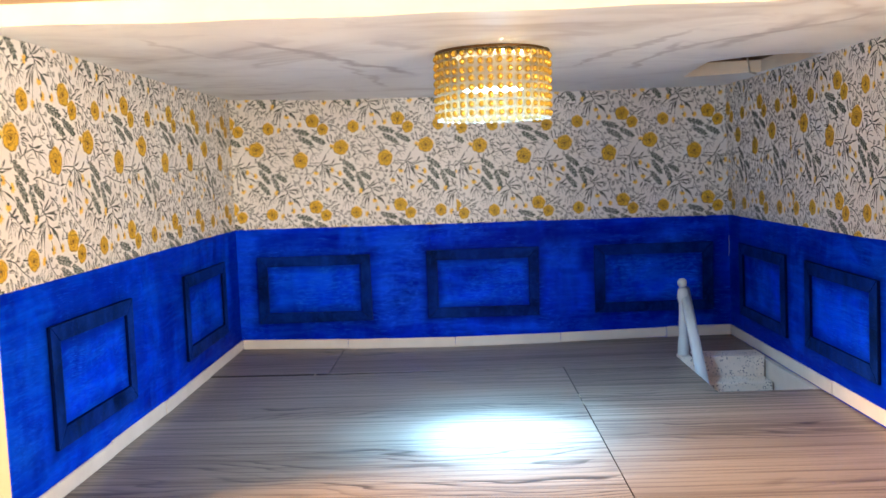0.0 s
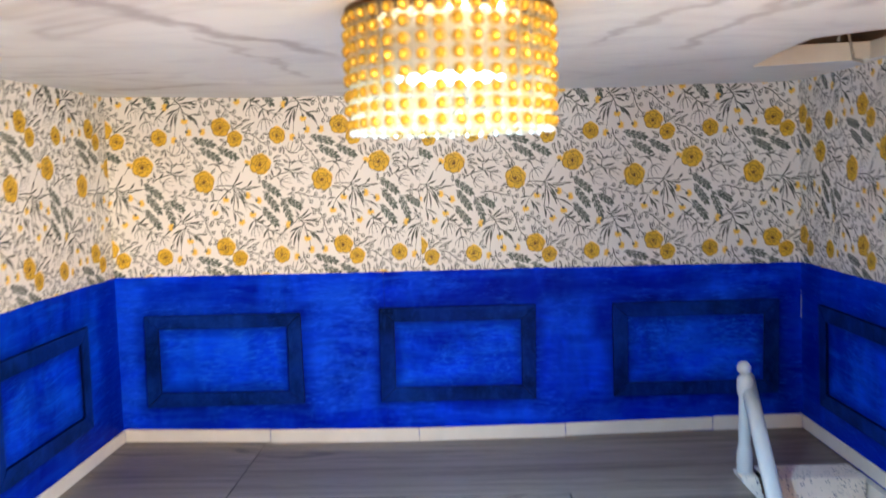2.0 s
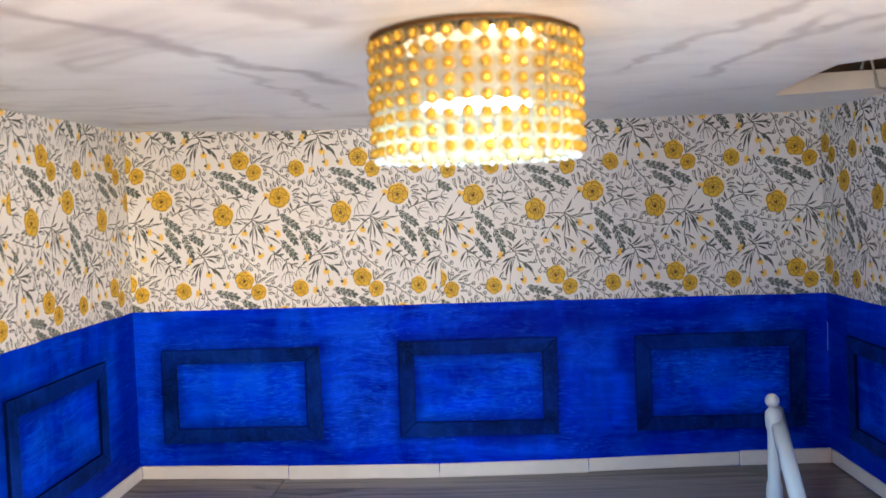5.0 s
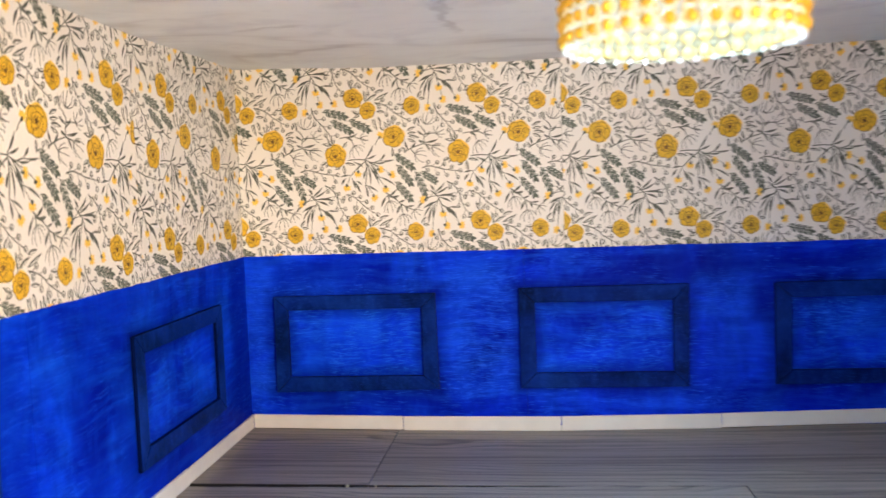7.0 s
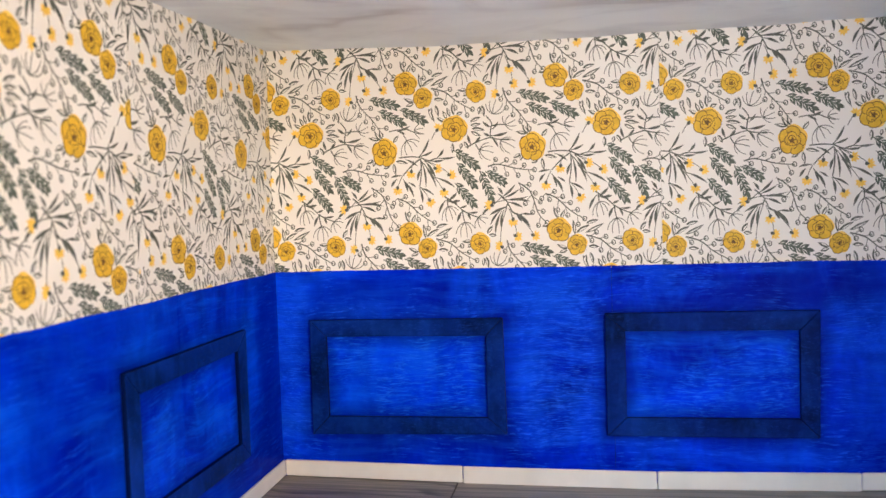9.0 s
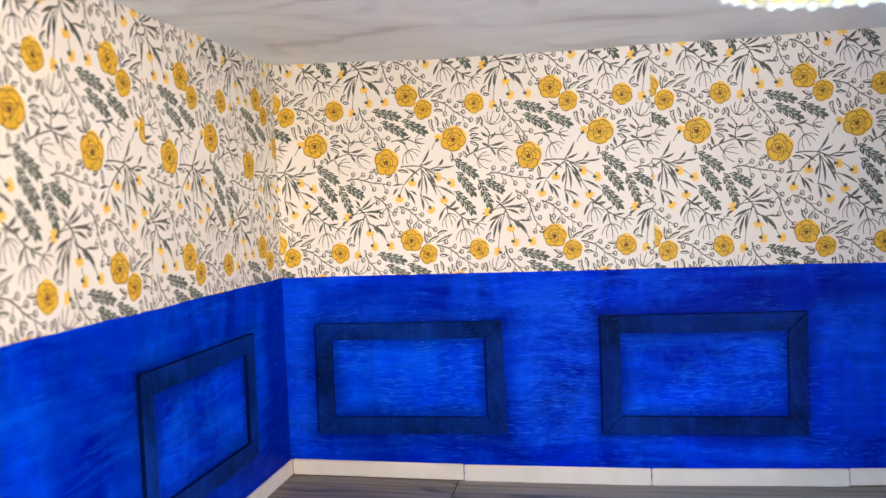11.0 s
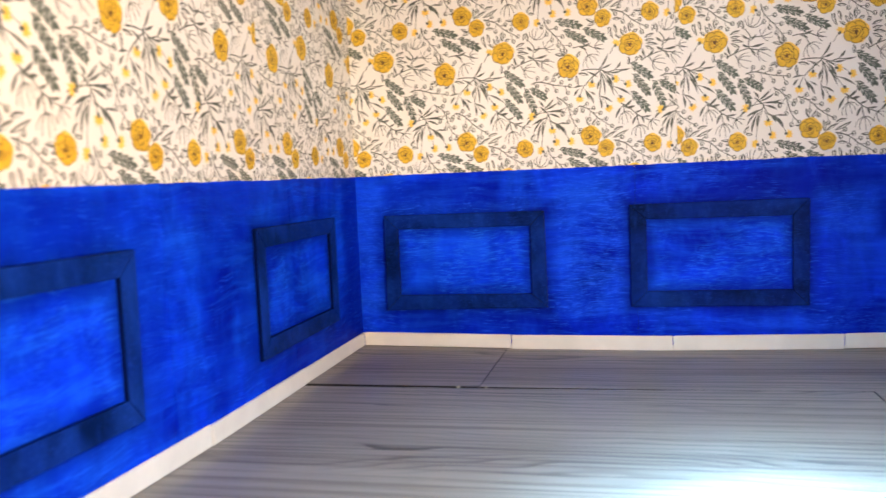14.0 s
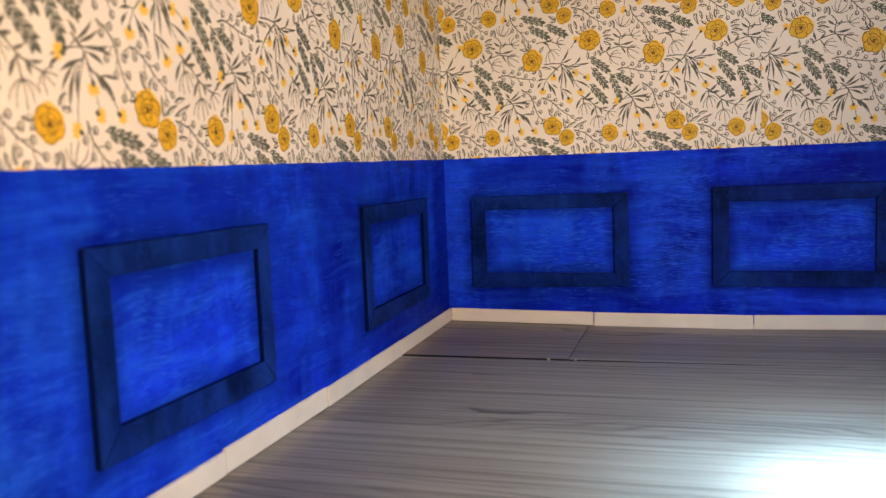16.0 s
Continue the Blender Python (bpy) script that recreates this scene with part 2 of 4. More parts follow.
def paper_material():
    m = material("wallpaper_ground", (0.80, 0.765, 0.72), 0.55)
    n = Nodes(m)
    a = n.noise(n.coords((1, 1, 1)), 9.0, 3.0)
    f = n.noise(n.coords((1, 1, 1)), 900.0, 2.0)
    n.colour(n.mix(n.ramp(a, (0.35, 0.0), (0.7, 1.0)), (0.78, 0.74, 0.70), (0.83, 0.80, 0.77)))
    n.bump(f, 0.06, 0.0002)
    return m


MAT["paper"] = paper_material()


def print_ink(name, colour, spread=0.25):
    m = material(name, colour, 0.6)
    n = Nodes(m)
    v = n.noise(n.coords((1, 1, 1)), 260.0, 3.0)
    dark = tuple(c * (1 - spread) for c in colour)
    light = tuple(min(1, c * (1 + spread)) for c in colour)
    n.colour(n.mix(n.ramp(v, (0.35, 0.0), (0.65, 1.0)), dark, light))
    return m


MAT["ink_rose"] = print_ink("rose_yellow_ink", (0.70, 0.425, 0.026), 0.12)
MAT["ink_pale"] = print_ink("pale_yellow_ink", (0.86, 0.55, 0.09), 0.08)
MAT["ink_line"] = print_ink("stem_grey_green_ink", (0.092, 0.100, 0.086))
MAT["ink_leaf"] = print_ink("leaf_green_ink", (0.085, 0.106, 0.086))
MAT["ink_thin"] = print_ink("thin_line_ink", (0.095, 0.10, 0.09))
MAT["ink_brown"] = print_ink("rose_outline_ink", (0.15, 0.075, 0.010))


def floor_material():
    m = material("wood_grain_floor", (0.30, 0.24, 0.19), 0.42)
    n = Nodes(m)
    info = n.t.nodes.new("ShaderNodeObjectInfo")
    shift = n.add("ShaderNodeVectorMath")
    shift.operation = "SCALE"
    shift.inputs[3].default_value = 1.7
    n.t.links.new(info.outputs["Random"], shift.inputs[0])
    g = n.t.nodes.new("ShaderNodeNewGeometry")
    pos = n.add("ShaderNodeVectorMath")
    n.t.links.new(g.outputs["Position"], pos.inputs[0])
    n.t.links.new(shift.outputs[0], pos.inputs[1])

    def at(scale):
        return n.add("ShaderNodeMapping", Vector=pos.outputs[0], Scale=scale).outputs[0]

    # year rings: long lines, dark on one side and fading on the other, that wander and come in bands
    split = n.add("ShaderNodeSeparateXYZ", Vector=pos.outputs[0])
    wander = n.noise(at((0.15, 0.50, 1)), 16.0, 3.0, 0.5)
    small = n.noise(at((0.10, 1, 1)), 60.0, 3.0, 0.6)
    turns = math_node(n, "MULTIPLY", split.outputs[1], 125.0)
    turns = math_node(n, "ADD", turns, math_node(n, "MULTIPLY", wander, 20.0))
    turns = math_node(n, "ADD", turns, math_node(n, "MULTIPLY", small, 1.6))
    ring = n.ramp(math_node(n, "FRACT", turns), (0.0, 0.9), (0.08, 1.0), (0.26, 0.30), (0.60, 0.0), (0.95, 0.05), (1.0, 0.9))
    lines = n.noise(at((0.012, 1, 1)), 260.0, 4.0, 0.65)
    pores = n.noise(at((0.035, 1, 1)), 800.0, 3.0, 0.6)
    tone = n.noise(at((0.22, 1.5, 1)), 7.0, 3.0)
    bands = n.noise(at((0.07, 1.2, 1)), 14.0, 2.0, 0.5)
    broken = n.noise(at((0.10, 1, 1)), 45.0, 3.0, 0.6)
    smear = n.noise(at((0.13, 1, 1)), 36.0, 3.0, 0.55)
    c = n.mix(n.ramp(tone, (0.3, 0.0), (0.7, 1.0)), (0.205, 0.160, 0.132), (0.325, 0.262, 0.215))
    c = n.mix(n.ramp(lines, (0.49, 0.0), (0.62, 0.75)), c, (0.092, 0.068, 0.057))
    r = n.mix(1.0, ring, n.ramp(bands, (0.42, 0.06), (0.58, 1.0)), "MULTIPLY")
    r = n.mix(1.0, r, n.ramp(broken, (0.36, 0.25), (0.56, 1.0)), "MULTIPLY")
    c = n.mix(r, c, (0.036, 0.026, 0.024))
    c = n.mix(n.ramp(smear, (0.67, 0.0), (0.77, 0.75)), c, (0.070, 0.052, 0.050))
    c = n.mix(n.ramp(pores, (0.52, 0.0), (0.70, 0.45)), c, (0.12, 0.095, 0.08))
    n.colour(c)
    n.rough(n.ramp(lines, (0.3, 0.34), (0.7, 0.48)))
    n.bump(lines, 0.12, 0.0003)
    return m


MAT["floor"] = floor_material()


def ceiling_material():
    m = material("marble_paper", (0.78, 0.77, 0.76), 0.38)
    n = Nodes(m)
    base = n.noise(n.coords((1, 1, 1)), 7.0, 4.0)
    warp = n.noise(n.coords((0.5, 1, 1)), 5.0, 4.0, 0.6, 0.7)
    vein = n.t.nodes.new("ShaderNodeMath")
    vein.operation = "SUBTRACT"
    n.put(warp, vein.inputs[0])
    vein.inputs[1].default_value = 0.5
    off = n.t.nodes.new("ShaderNodeMath")
    off.operation = "ABSOLUTE"
    n.put(vein.outputs[0], off.inputs[0])
    gate = n.noise(n.coords((0.7, 1, 1), loc=(5, 2, 0)), 6.5, 2.0)
    c = n.mix(n.ramp(base, (0.3, 0.0), (0.7, 1.0)), (0.735, 0.785, 0.83), (0.84, 0.89, 0.925))
    c = n.mix(n.ramp(n.noise(n.coords((0.6, 1, 1), loc=(1, 6, 2)), 26.0, 5.0, 0.65, 0.8), (0.50, 0.0), (0.72, 0.62)), c, (0.54, 0.575, 0.65))
    line = n.ramp(off.outputs[0], (0.0, 1.0), (0.028, 0.0))
    soft = n.ramp(off.outputs[0], (0.0, 0.75), (0.13, 0.0))
    on = n.ramp(gate, (0.47, 0.0), (0.62, 0.6))
    c = n.mix(n.mix(1.0, line, on, "MULTIPLY"), c, (0.34, 0.34, 0.37))
    c = n.mix(n.mix(1.0, soft, on, "MULTIPLY"), c, (0.42, 0.42, 0.45))
    g = n.t.nodes.new("ShaderNodeNewGeometry")
    wob = n.noise(n.coords((1, 1, 1), loc=(7, 3, 1)), 22.0, 4.0, 0.6)
    thick = n.noise(n.coords((1, 1, 1), loc=(2, 8, 4)), 30.0, 3.0, 0.6)

    def vein(a, b, width, ink):
        """One printed vein from a to b in the plan, wandering, of uneven width."""
        a, b = Vector((*a, 0)) * S, Vector((*b, 0)) * S
        d = (b - a).normalized()
        side = Vector((-d.y, d.x, 0))

        def along(v):
            k = n.t.nodes.new("ShaderNodeVectorMath")
            k.operation = "DOT_PRODUCT"
            n.t.links.new(g.outputs["Position"], k.inputs[0])
            k.inputs[1].default_value = v
            return math_node(n, "SUBTRACT", k.outputs["Value"], a.dot(v))

        off = math_node(n, "ADD", along(side), math_node(n, "MULTIPLY", math_node(n, "SUBTRACT", wob, 0.5), 0.045))
        off = math_node(n, "ABSOLUTE", off)
        off = math_node(n, "DIVIDE", off, math_node(n, "MULTIPLY", math_node(n, "ADD", thick, 0.15), width * S))
        core = n.ramp(off, (0.25, 1.0), (1.0, 0.0))
        t = math_node(n, "DIVIDE", along(d), (b - a).length)
        ends = n.ramp(t, (0.0, 0.0), (0.12, 1.0), (0.85, 1.0), (1.0, 0.0))
        return n.mix(1.0, n.mix(1.0, core, ends, "MULTIPLY"), (ink, ink, ink), "MULTIPLY")

    for a, b, w, ink in (((-1.50, 5.4), (-0.30, 8.2), 0.15, 0.85), ((-0.95, 7.0), (-0.75, 9.3), 0.07, 0.5), ((-0.62, 5.75), (-0.15, 6.15), 0.22, 0.55),
                         ((1.22, 7.9), (1.95, 5.6), 0.09, 0.6), ((1.88, 8.3), (2.00, 6.2), 0.13, 0.6), ((1.95, 6.95), (3.25, 5.0), 0.11, 0.6),
                         ((2.38, 6.95), (2.75, 5.3), 0.16, 0.6), ((-2.35, 8.8), (-1.75, 8.55), 0.07, 0.4), ((-2.3, 5.2), (-1.9, 6.6), 0.08, 0.4)):
        c = n.mix(vein(a, b, w, ink), c, (0.36, 0.37, 0.42))
    n.colour(c)
    n.bump(n.noise(n.coords((1, 1, 1)), 40.0, 3.0), 0.10, 0.0012)
    return m


MAT["marble"] = ceiling_material()


def white_material(name, colour, speck=False):
    m = material(name, colour, 0.5)
    n = Nodes(m)
    a = n.noise(n.coords((1, 1, 1)), 45.0, 4.0)
    c = n.mix(n.ramp(a, (0.3, 0.0), (0.7, 1.0)), tuple(x * 0.88 for x in colour), colour)
    if speck:
        v = n.add("ShaderNodeTexVoronoi", Vector=n.coords((1, 1, 1)), Scale=400.0)
        pick = n.noise(n.coords((1, 1, 1)), 75.0, 2.0)
        d = n.ramp(v.outputs[0], (0.23, 1.0), (0.31, 0.0))
        c = n.mix(n.mix(1.0, d, n.ramp(pick, (0.42, 0.0), (0.50, 1.0)), "MULTIPLY"), c, (0.035, 0.045, 0.12))
    n.colour(c)
    n.bump(a, 0.15, 0.0005)
    return m


MAT["white_wood"] = white_material("white_painted_wood", (0.76, 0.71, 0.66))
MAT["stair"] = white_material("speckled_white_stair_paint", (0.84, 0.75, 0.68), True)
MAT["rail"] = white_material("pale_grey_rail_paint", (0.62, 0.66, 0.70))
MAT["card"] = white_material("cream_board_edge", (0.82, 0.73, 0.60))
MAT["board_end"] = white_material("raw_board_end", (0.46, 0.38, 0.27))
MAT["brown"] = white_material("brown_board", (0.42, 0.27, 0.16))
# dark board core, blackened further to put the open joints' shade into the colour
MAT["dark_edge"] = white_material("dark_cut_edge", (0.020, 0.015, 0.012))
MAT["plain"] = white_material("plain_room_wall", (0.55, 0.48, 0.40))
# kept near white so the unseen plane reflects light onto the ceiling
MAT["table"] = white_material("white_bounce_plane", (0.78, 0.79, 0.81))
MAT["outer"] = white_material("outer_house_board", (0.60, 0.56, 0.50))
MAT["gold"] = material("gold_bead", (0.84, 0.52, 0.06), 0.20, 0.60)
_n = Nodes(MAT["gold"])
_t = _n.add("ShaderNodeBsdfTranslucent", Color=(1.0, 0.66, 0.05, 1))
_m = _n.add("ShaderNodeMixShader", Fac=0.14)
_n.t.links.new(_n.b.outputs[0], _m.inputs[1])
_n.t.links.new(_t.outputs[0], _m.inputs[2])
_n.t.links.new(_m.outputs[0], _n.t.nodes["Material Output"].inputs[0])
MAT["net"] = material("clear_bead_net", (0.72, 0.58, 0.32), 0.25)
_n = Nodes(MAT["net"])
_t = _n.add("ShaderNodeBsdfTranslucent", Color=(0.70, 0.74, 0.80, 1))
_m = _n.add("ShaderNodeMixShader", Fac=0.6)
_n.t.links.new(_n.b.outputs[0], _m.inputs[1])
_n.t.links.new(_t.outputs[0], _m.inputs[2])
_n.t.links.new(_m.outputs[0], _n.t.nodes["Material Output"].inputs[0])
MAT["cup"] = material("amber_bead_cup", (0.66, 0.48, 0.20), 0.2)
_n = Nodes(MAT["cup"])
_t = _n.add("ShaderNodeBsdfTranslucent", Color=(0.80, 0.72, 0.50, 1))
_m = _n.add("ShaderNodeMixShader", Fac=0.58)
_n.t.links.new(_n.b.outputs[0], _m.inputs[1])
_n.t.links.new(_t.outputs[0], _m.inputs[2])
_n.t.links.new(_m.outputs[0], _n.t.nodes["Material Output"].inputs[0])
MAT["crystal"] = material("clear_crystal_bead", (0.86, 0.90, 0.94), 0.12)
_n = Nodes(MAT["crystal"])
_t = _n.add("ShaderNodeBsdfTranslucent", Color=(0.70, 0.78, 0.86, 1))
_m = _n.add("ShaderNodeMixShader", Fac=0.4)
_n.t.links.new(_n.b.outputs[0], _m.inputs[1])
_n.t.links.new(_t.outputs[0], _m.inputs[2])
_n.t.links.new(_m.outputs[0], _n.t.nodes["Material Output"].inputs[0])
MAT["brass"] = material("brass_ring", (0.11, 0.052, 0.010), 0.45, 0.7)
MAT["puck"] = material("glowing_white_puck_plastic", (0.56, 0.55, 0.52), 0.35)
MAT["puck"].node_tree.nodes["Principled BSDF"].inputs["Emission Color"].default_value = (1.0, 0.91, 0.78, 1)
MAT["puck"].node_tree.nodes["Principled BSDF"].inputs["Emission Strength"].default_value = 0.14
# two added emitters, in place of light thrown onto the ceiling by the beads
MAT["ring_glow"] = material("added_ring_glow", (0.9, 0.8, 0.6), 0.4)
MAT["ring_glow"].node_tree.nodes["Principled BSDF"].inputs["Emission Color"].default_value = (1.0, 0.78, 0.48, 1)
MAT["ring_glow"].node_tree.nodes["Principled BSDF"].inputs["Emission Strength"].default_value = 1.7
MAT["hot"] = material("added_streak_glow", (0.9, 0.8, 0.6), 0.4)
MAT["hot"].node_tree.nodes["Principled BSDF"].inputs["Emission Color"].default_value = (1.0, 0.76, 0.36, 1)
MAT["hot"].node_tree.nodes["Principled BSDF"].inputs["Emission Strength"].default_value = 46.0
MAT["wire"] = material("grey_wire", (0.45, 0.42, 0.36), 0.5)
MAT["led"] = material("lit_led_lens", (0.9, 0.9, 0.9), 0.4)
MAT["led"].node_tree.nodes["Principled BSDF"].inputs["Emission Color"].default_value = (0.42, 0.78, 1.0, 1)
MAT["led"].node_tree.nodes["Principled BSDF"].inputs["Emission Strength"].default_value = 40.0


# ---------------------------------------------------------------- mesh helpers
def thing(name, base, label, category, group="", kind=""):
    ob = new(name)
    ob.empty_display_size = 0.01
    ob.location = Vector(base) * S
    return tagged(ob, label, category, group, kind)


def part(name, bm, mat, parent=None, label="", smooth=False):
    """Links a bmesh, given in room units, as one mesh object under a thing, a part or a piece of the setting."""
    me = bpy.data.meshes.new(name)
    root = Vector((0, 0, 0))
    up = parent
    while up is not None:
        root += up.location
        up = up.parent
    bm.transform(Matrix.Translation(-root) @ Matrix.Scale(S, 4))
    bmesh.ops.recalc_face_normals(bm, faces=bm.faces)
    bm.to_mesh(me)
    bm.free()
    if smooth:
        for p in me.polygons:
            p.use_smooth = True
    for x in mat if isinstance(mat, (list, tuple)) else [mat]:
        me.materials.append(x)
    ob = new(name, me)
    ob.parent = parent
    return tagged(ob, label)


def box(lo, hi, bevel=0.0, bm=None):
    bm = bm or bmesh.new()
    lo, hi = Vector(lo), Vector(hi)
    made = bmesh.ops.create_cube(bm, size=1.0, matrix=Matrix.Translation((lo + hi) / 2) @ Matrix.Diagonal((*(hi - lo), 1)))
    if bevel:
        edges = {e for v in made["verts"] for e in v.link_edges}
        bmesh.ops.bevel(bm, geom=list(edges), offset=bevel, segments=2, affect="EDGES", profile=0.6)
    return bm


def prism(points, axis, a, b, bevel=0.0):
    """A polygon in the plane across axis, pushed from a to b along it."""
    bm = bmesh.new()

    def at(p, d):
        q = list(p)
        q.insert("xyz".index(axis), d)
        return bm.verts.new(q)

    lo, hi = [at(p, a) for p in points], [at(p, b) for p in points]
    bm.faces.new(lo)
    bm.faces.new(hi[::-1])
    for i in range(len(points)):
        j = (i + 1) % len(points)
        bm.faces.new((lo[i], lo[j], hi[j], hi[i]))
    if bevel:
        bmesh.ops.bevel(bm, geom=bm.edges[:], offset=bevel, segments=2, affect="EDGES", profile=0.6)
    return bm


def lathe(profile, centre, steps=24):
    """(radius, z) pairs turned about the vertical through centre."""
    bm = bmesh.new()
    rings = []
    for r, z in profile:
        rings.append([bm.verts.new((centre[0] + r * math.cos(2 * math.pi * k / steps), centre[1] + r * math.sin(2 * math.pi * k / steps), z)) for k in range(steps)])
    for a, b in zip(rings, rings[1:]):
        for k in range(steps):
            j = (k + 1) % steps
            bm.faces.new((a[k], a[j], b[j], b[k]))
    bm.faces.new(rings[0][::-1])
    bm.faces.new(rings[-1])
    return bm


def tube(points, radius, bm=None, sides=8):
    bm = bm or bmesh.new()
    points = [Vector(p) for p in points]
    rings = []
    for i, p in enumerate(points):
        d = (points[min(i + 1, len(points) - 1)] - points[max(i - 1, 0)]).normalized()
        q = d.to_track_quat("Z", "Y")
        rings.append([bm.verts.new(p + q @ Vector((radius * math.cos(2 * math.pi * k / sides), radius * math.sin(2 * math.pi * k / sides), 0))) for k in range(sides)])
    for a, b in zip(rings, rings[1:]):
        for k in range(sides):
            j = (k + 1) % sides
            bm.faces.new((a[k], a[j], b[j], b[k]))
    bm.faces.new(rings[0][::-1])
    bm.faces.new(rings[-1])
    return bm


# ---------------------------------------------------------------- the shell
def sag(x, y):
    """The floor dips a little in the middle of the back edge."""
    t = max(0.0, min(1.0, (y - 7.5) / 3.3))
    f = max(0.0, min(1.0, (7.6 - y) / 3.0)) * max(0.0, min(1.0, (-1.0 - x) / 2.0))
    dip = np.interp(x, (XL, -1.54, -0.03, 1.445, 2.6, XR), (0.0, -0.030, -0.046, -0.030, 0.0, 0.012))
    return float(dip) * t * t + 0.045 * f


def tilt(bm):
    """The right-hand wall leans in a little towards the top."""
    for v in bm.verts:
        v.co.x += 0.035 - 0.025 * v.co.z
    return bm


HOLE = (2.75, 7.87, XR, 9.60)  # stair well: x0, y0, x1, y1

wall_back = tagged(part("wall_back", box((XL - 0.13, YB, -0.2), (XR + 0.13, YB + 0.13, ZC + 0.08)), MAT["outer"]),
                   "back wall with yellow rose wallpaper over blue wainscot", "wall", kind="structure")
wall_left = tagged(part("wall_left", box((XL - 0.13, YF - 0.02, -0.2), (XL, YB, ZC + 0.08)), MAT["board_end"]),
                   "side wall with yellow rose wallpaper over blue wainscot", "wall", kind="structure")
wall_right = tagged(part("wall_right", tilt(box((XR, YF, -0.2), (XR + 0.13, YB, ZC + 0.08))), MAT["card"]),
                    "side wall by the stairs with rose wallpaper and blue wainscot", "wall", kind="structure")


def lift(x, y):
    """The ceiling board bows: higher at the far left corner, a little low in the middle."""
    back = max(0.0, min(1.0, (y - 8.6) / 2.2))
    return float(np.interp(x, (XL, -2.4, -1.3, 0.5, 2.5, XR), (0.045, 0.015, -0.012, -0.010, 0.0, 0.01))) * (0.35 + 0.65 * back) + 0.006 * math.sin(5 * x + 3 * y)


def ceiling():
    """A board covered with marble paper, with a ragged hatch cut out of it over the stairs."""
    outer = [(XL - 0.13, YF - 0.02), (XR + 0.13, YF - 0.02), (XR + 0.13, YB + 0.13), (XL - 0.13, YB + 0.13)]
    hatch = [(2.67, 7.86), (2.95, 7.62), (3.25, 7.52), (3.66, 7.48), (3.66, 9.19), (3.3, 9.27), (2.80, 9.36)]
    bm = bmesh.new()
    for z in (ZC, ZC + 0.15):
        a = [bm.verts.new((x, y, z)) for x, y in outer]
        b = [bm.verts.new((x, y, z)) for x, y in hatch]
        edges = [bm.edges.new((r[i], r[(i + 1) % len(r)])) for r in (a, b) for i in range(len(r))]
        bmesh.ops.triangle_fill(bm, edges=edges, use_beauty=True)
        if z == ZC:
            low = (a, b)
    for r0, r1 in zip(low, (a, b)):
        for i in range(len(r0)):
            j = (i + 1) % len(r0)
            bm.faces.new((r0[i], r0[j], r1[j], r1[i]))
    for k in range(16):
        for co, no in (((XL + 0.1 + 0.42 * k, 0, 0), (1, 0, 0)), ((0, YF + 0.1 + 0.40 * k, 0), (0, 1, 0))):
            bmesh.ops.bisect_plane(bm, geom=bm.verts[:] + bm.edges[:] + bm.faces[:], plane_co=co, plane_no=no)
    for v in bm.verts:
        if v.co.z < ZC + 0.01:
            v.co.z += lift(v.co.x, v.co.y)
    bmesh.ops.recalc_face_normals(bm, faces=bm.faces)
    for f in bm.faces:
        f.material_index = 0 if abs(f.normal.z) > 0.5 and f.calc_center_median().z < ZC + 0.10 else 1
    return part("ceiling", bm, [MAT["marble"], MAT["card"]])


tagged(ceiling(), "board ceiling covered in grey-veined white marble paper, with a cut hatch", "ceiling", kind="structure")

# upper storey behind the hatch
attic = tagged(part("attic_back", box((2.2, 7.2, 4.25), (XR + 0.13, 9.9, 4.35)), MAT["brown"]),
               "dark brown board of the storey above the hatch", "board", kind="structure")
for nm, lo, hi in (("attic_side", (2.1, 7.2, ZC + 0.155), (2.2, 9.9, 4.35)), ("attic_side", (2.2, 9.9, ZC + 0.155), (XR + 0.13, 10.0, 4.35)),
                   ("attic_side", (2.2, 7.1, ZC + 0.155), (XR + 0.13, 7.2, 4.35)), ("attic_side", (XR + 0.03, 7.2, ZC + 0.155), (XR + 0.13, 9.9, 4.25))):
    tagged(part(nm, box(lo, hi), MAT["brown"]), "dark brown board enclosing the storey above", "board", kind="structure")

# unseen: the closed lower storey, a white plane bouncing light upward, a plain enclosing room
tagged(part("lower_storey", box((XL - 0.13, YF, -3.4), (2.2, YB + 0.13, -0.21)), MAT["outer"]), "closed lower storey of the dolls' house", "house storey", kind="structure")
tagged(part("stairwell_wall", box((2.21, YF, -3.4), (XR + 0.13, 7.2, -0.21)), MAT["outer"]), "plain board in front of the stairwell", "wall", kind="structure")
tagged(part("stairwell_back", box((2.21, 9.9, -3.4), (XR + 0.13, YB + 0.13, -0.21)), MAT["outer"]), "plain board behind the stairwell", "wall", kind="structure")
tagged(part("stairwell_side", box((XR + 0.01, 7.2, -3.4), (XR + 0.13, 9.9, -0.21)), MAT["outer"]), "plain outer board beside the stairwell", "wall", kind="structure")
tagged(part("ground", box((-16, -22, -3.7), (16, 20, -3.4)), MAT["table"]), "unseen white plane under the dolls' house, bouncing light upward", "table top", kind="structure")
for nm, lo, hi in (("room_wall_west", (-16.3, -22, -3.4), (-16, 20, 18)), ("room_wall_east", (16, -22, -3.4), (16.3, 20, 18)),
                   ("room_wall_north", (-16, 20, -3.4), (16, 20.3, 18)), ("room_wall_south", (-16, -22.3, -3.4), (16, -22, 18)),
                   ("room_ceiling", (-16, -22, 18), (16, 20, 18.3))):
    tagged(part(nm, box(lo, hi), MAT["plain"]), "plain cream wall of the surrounding room", "wall", kind="structure")


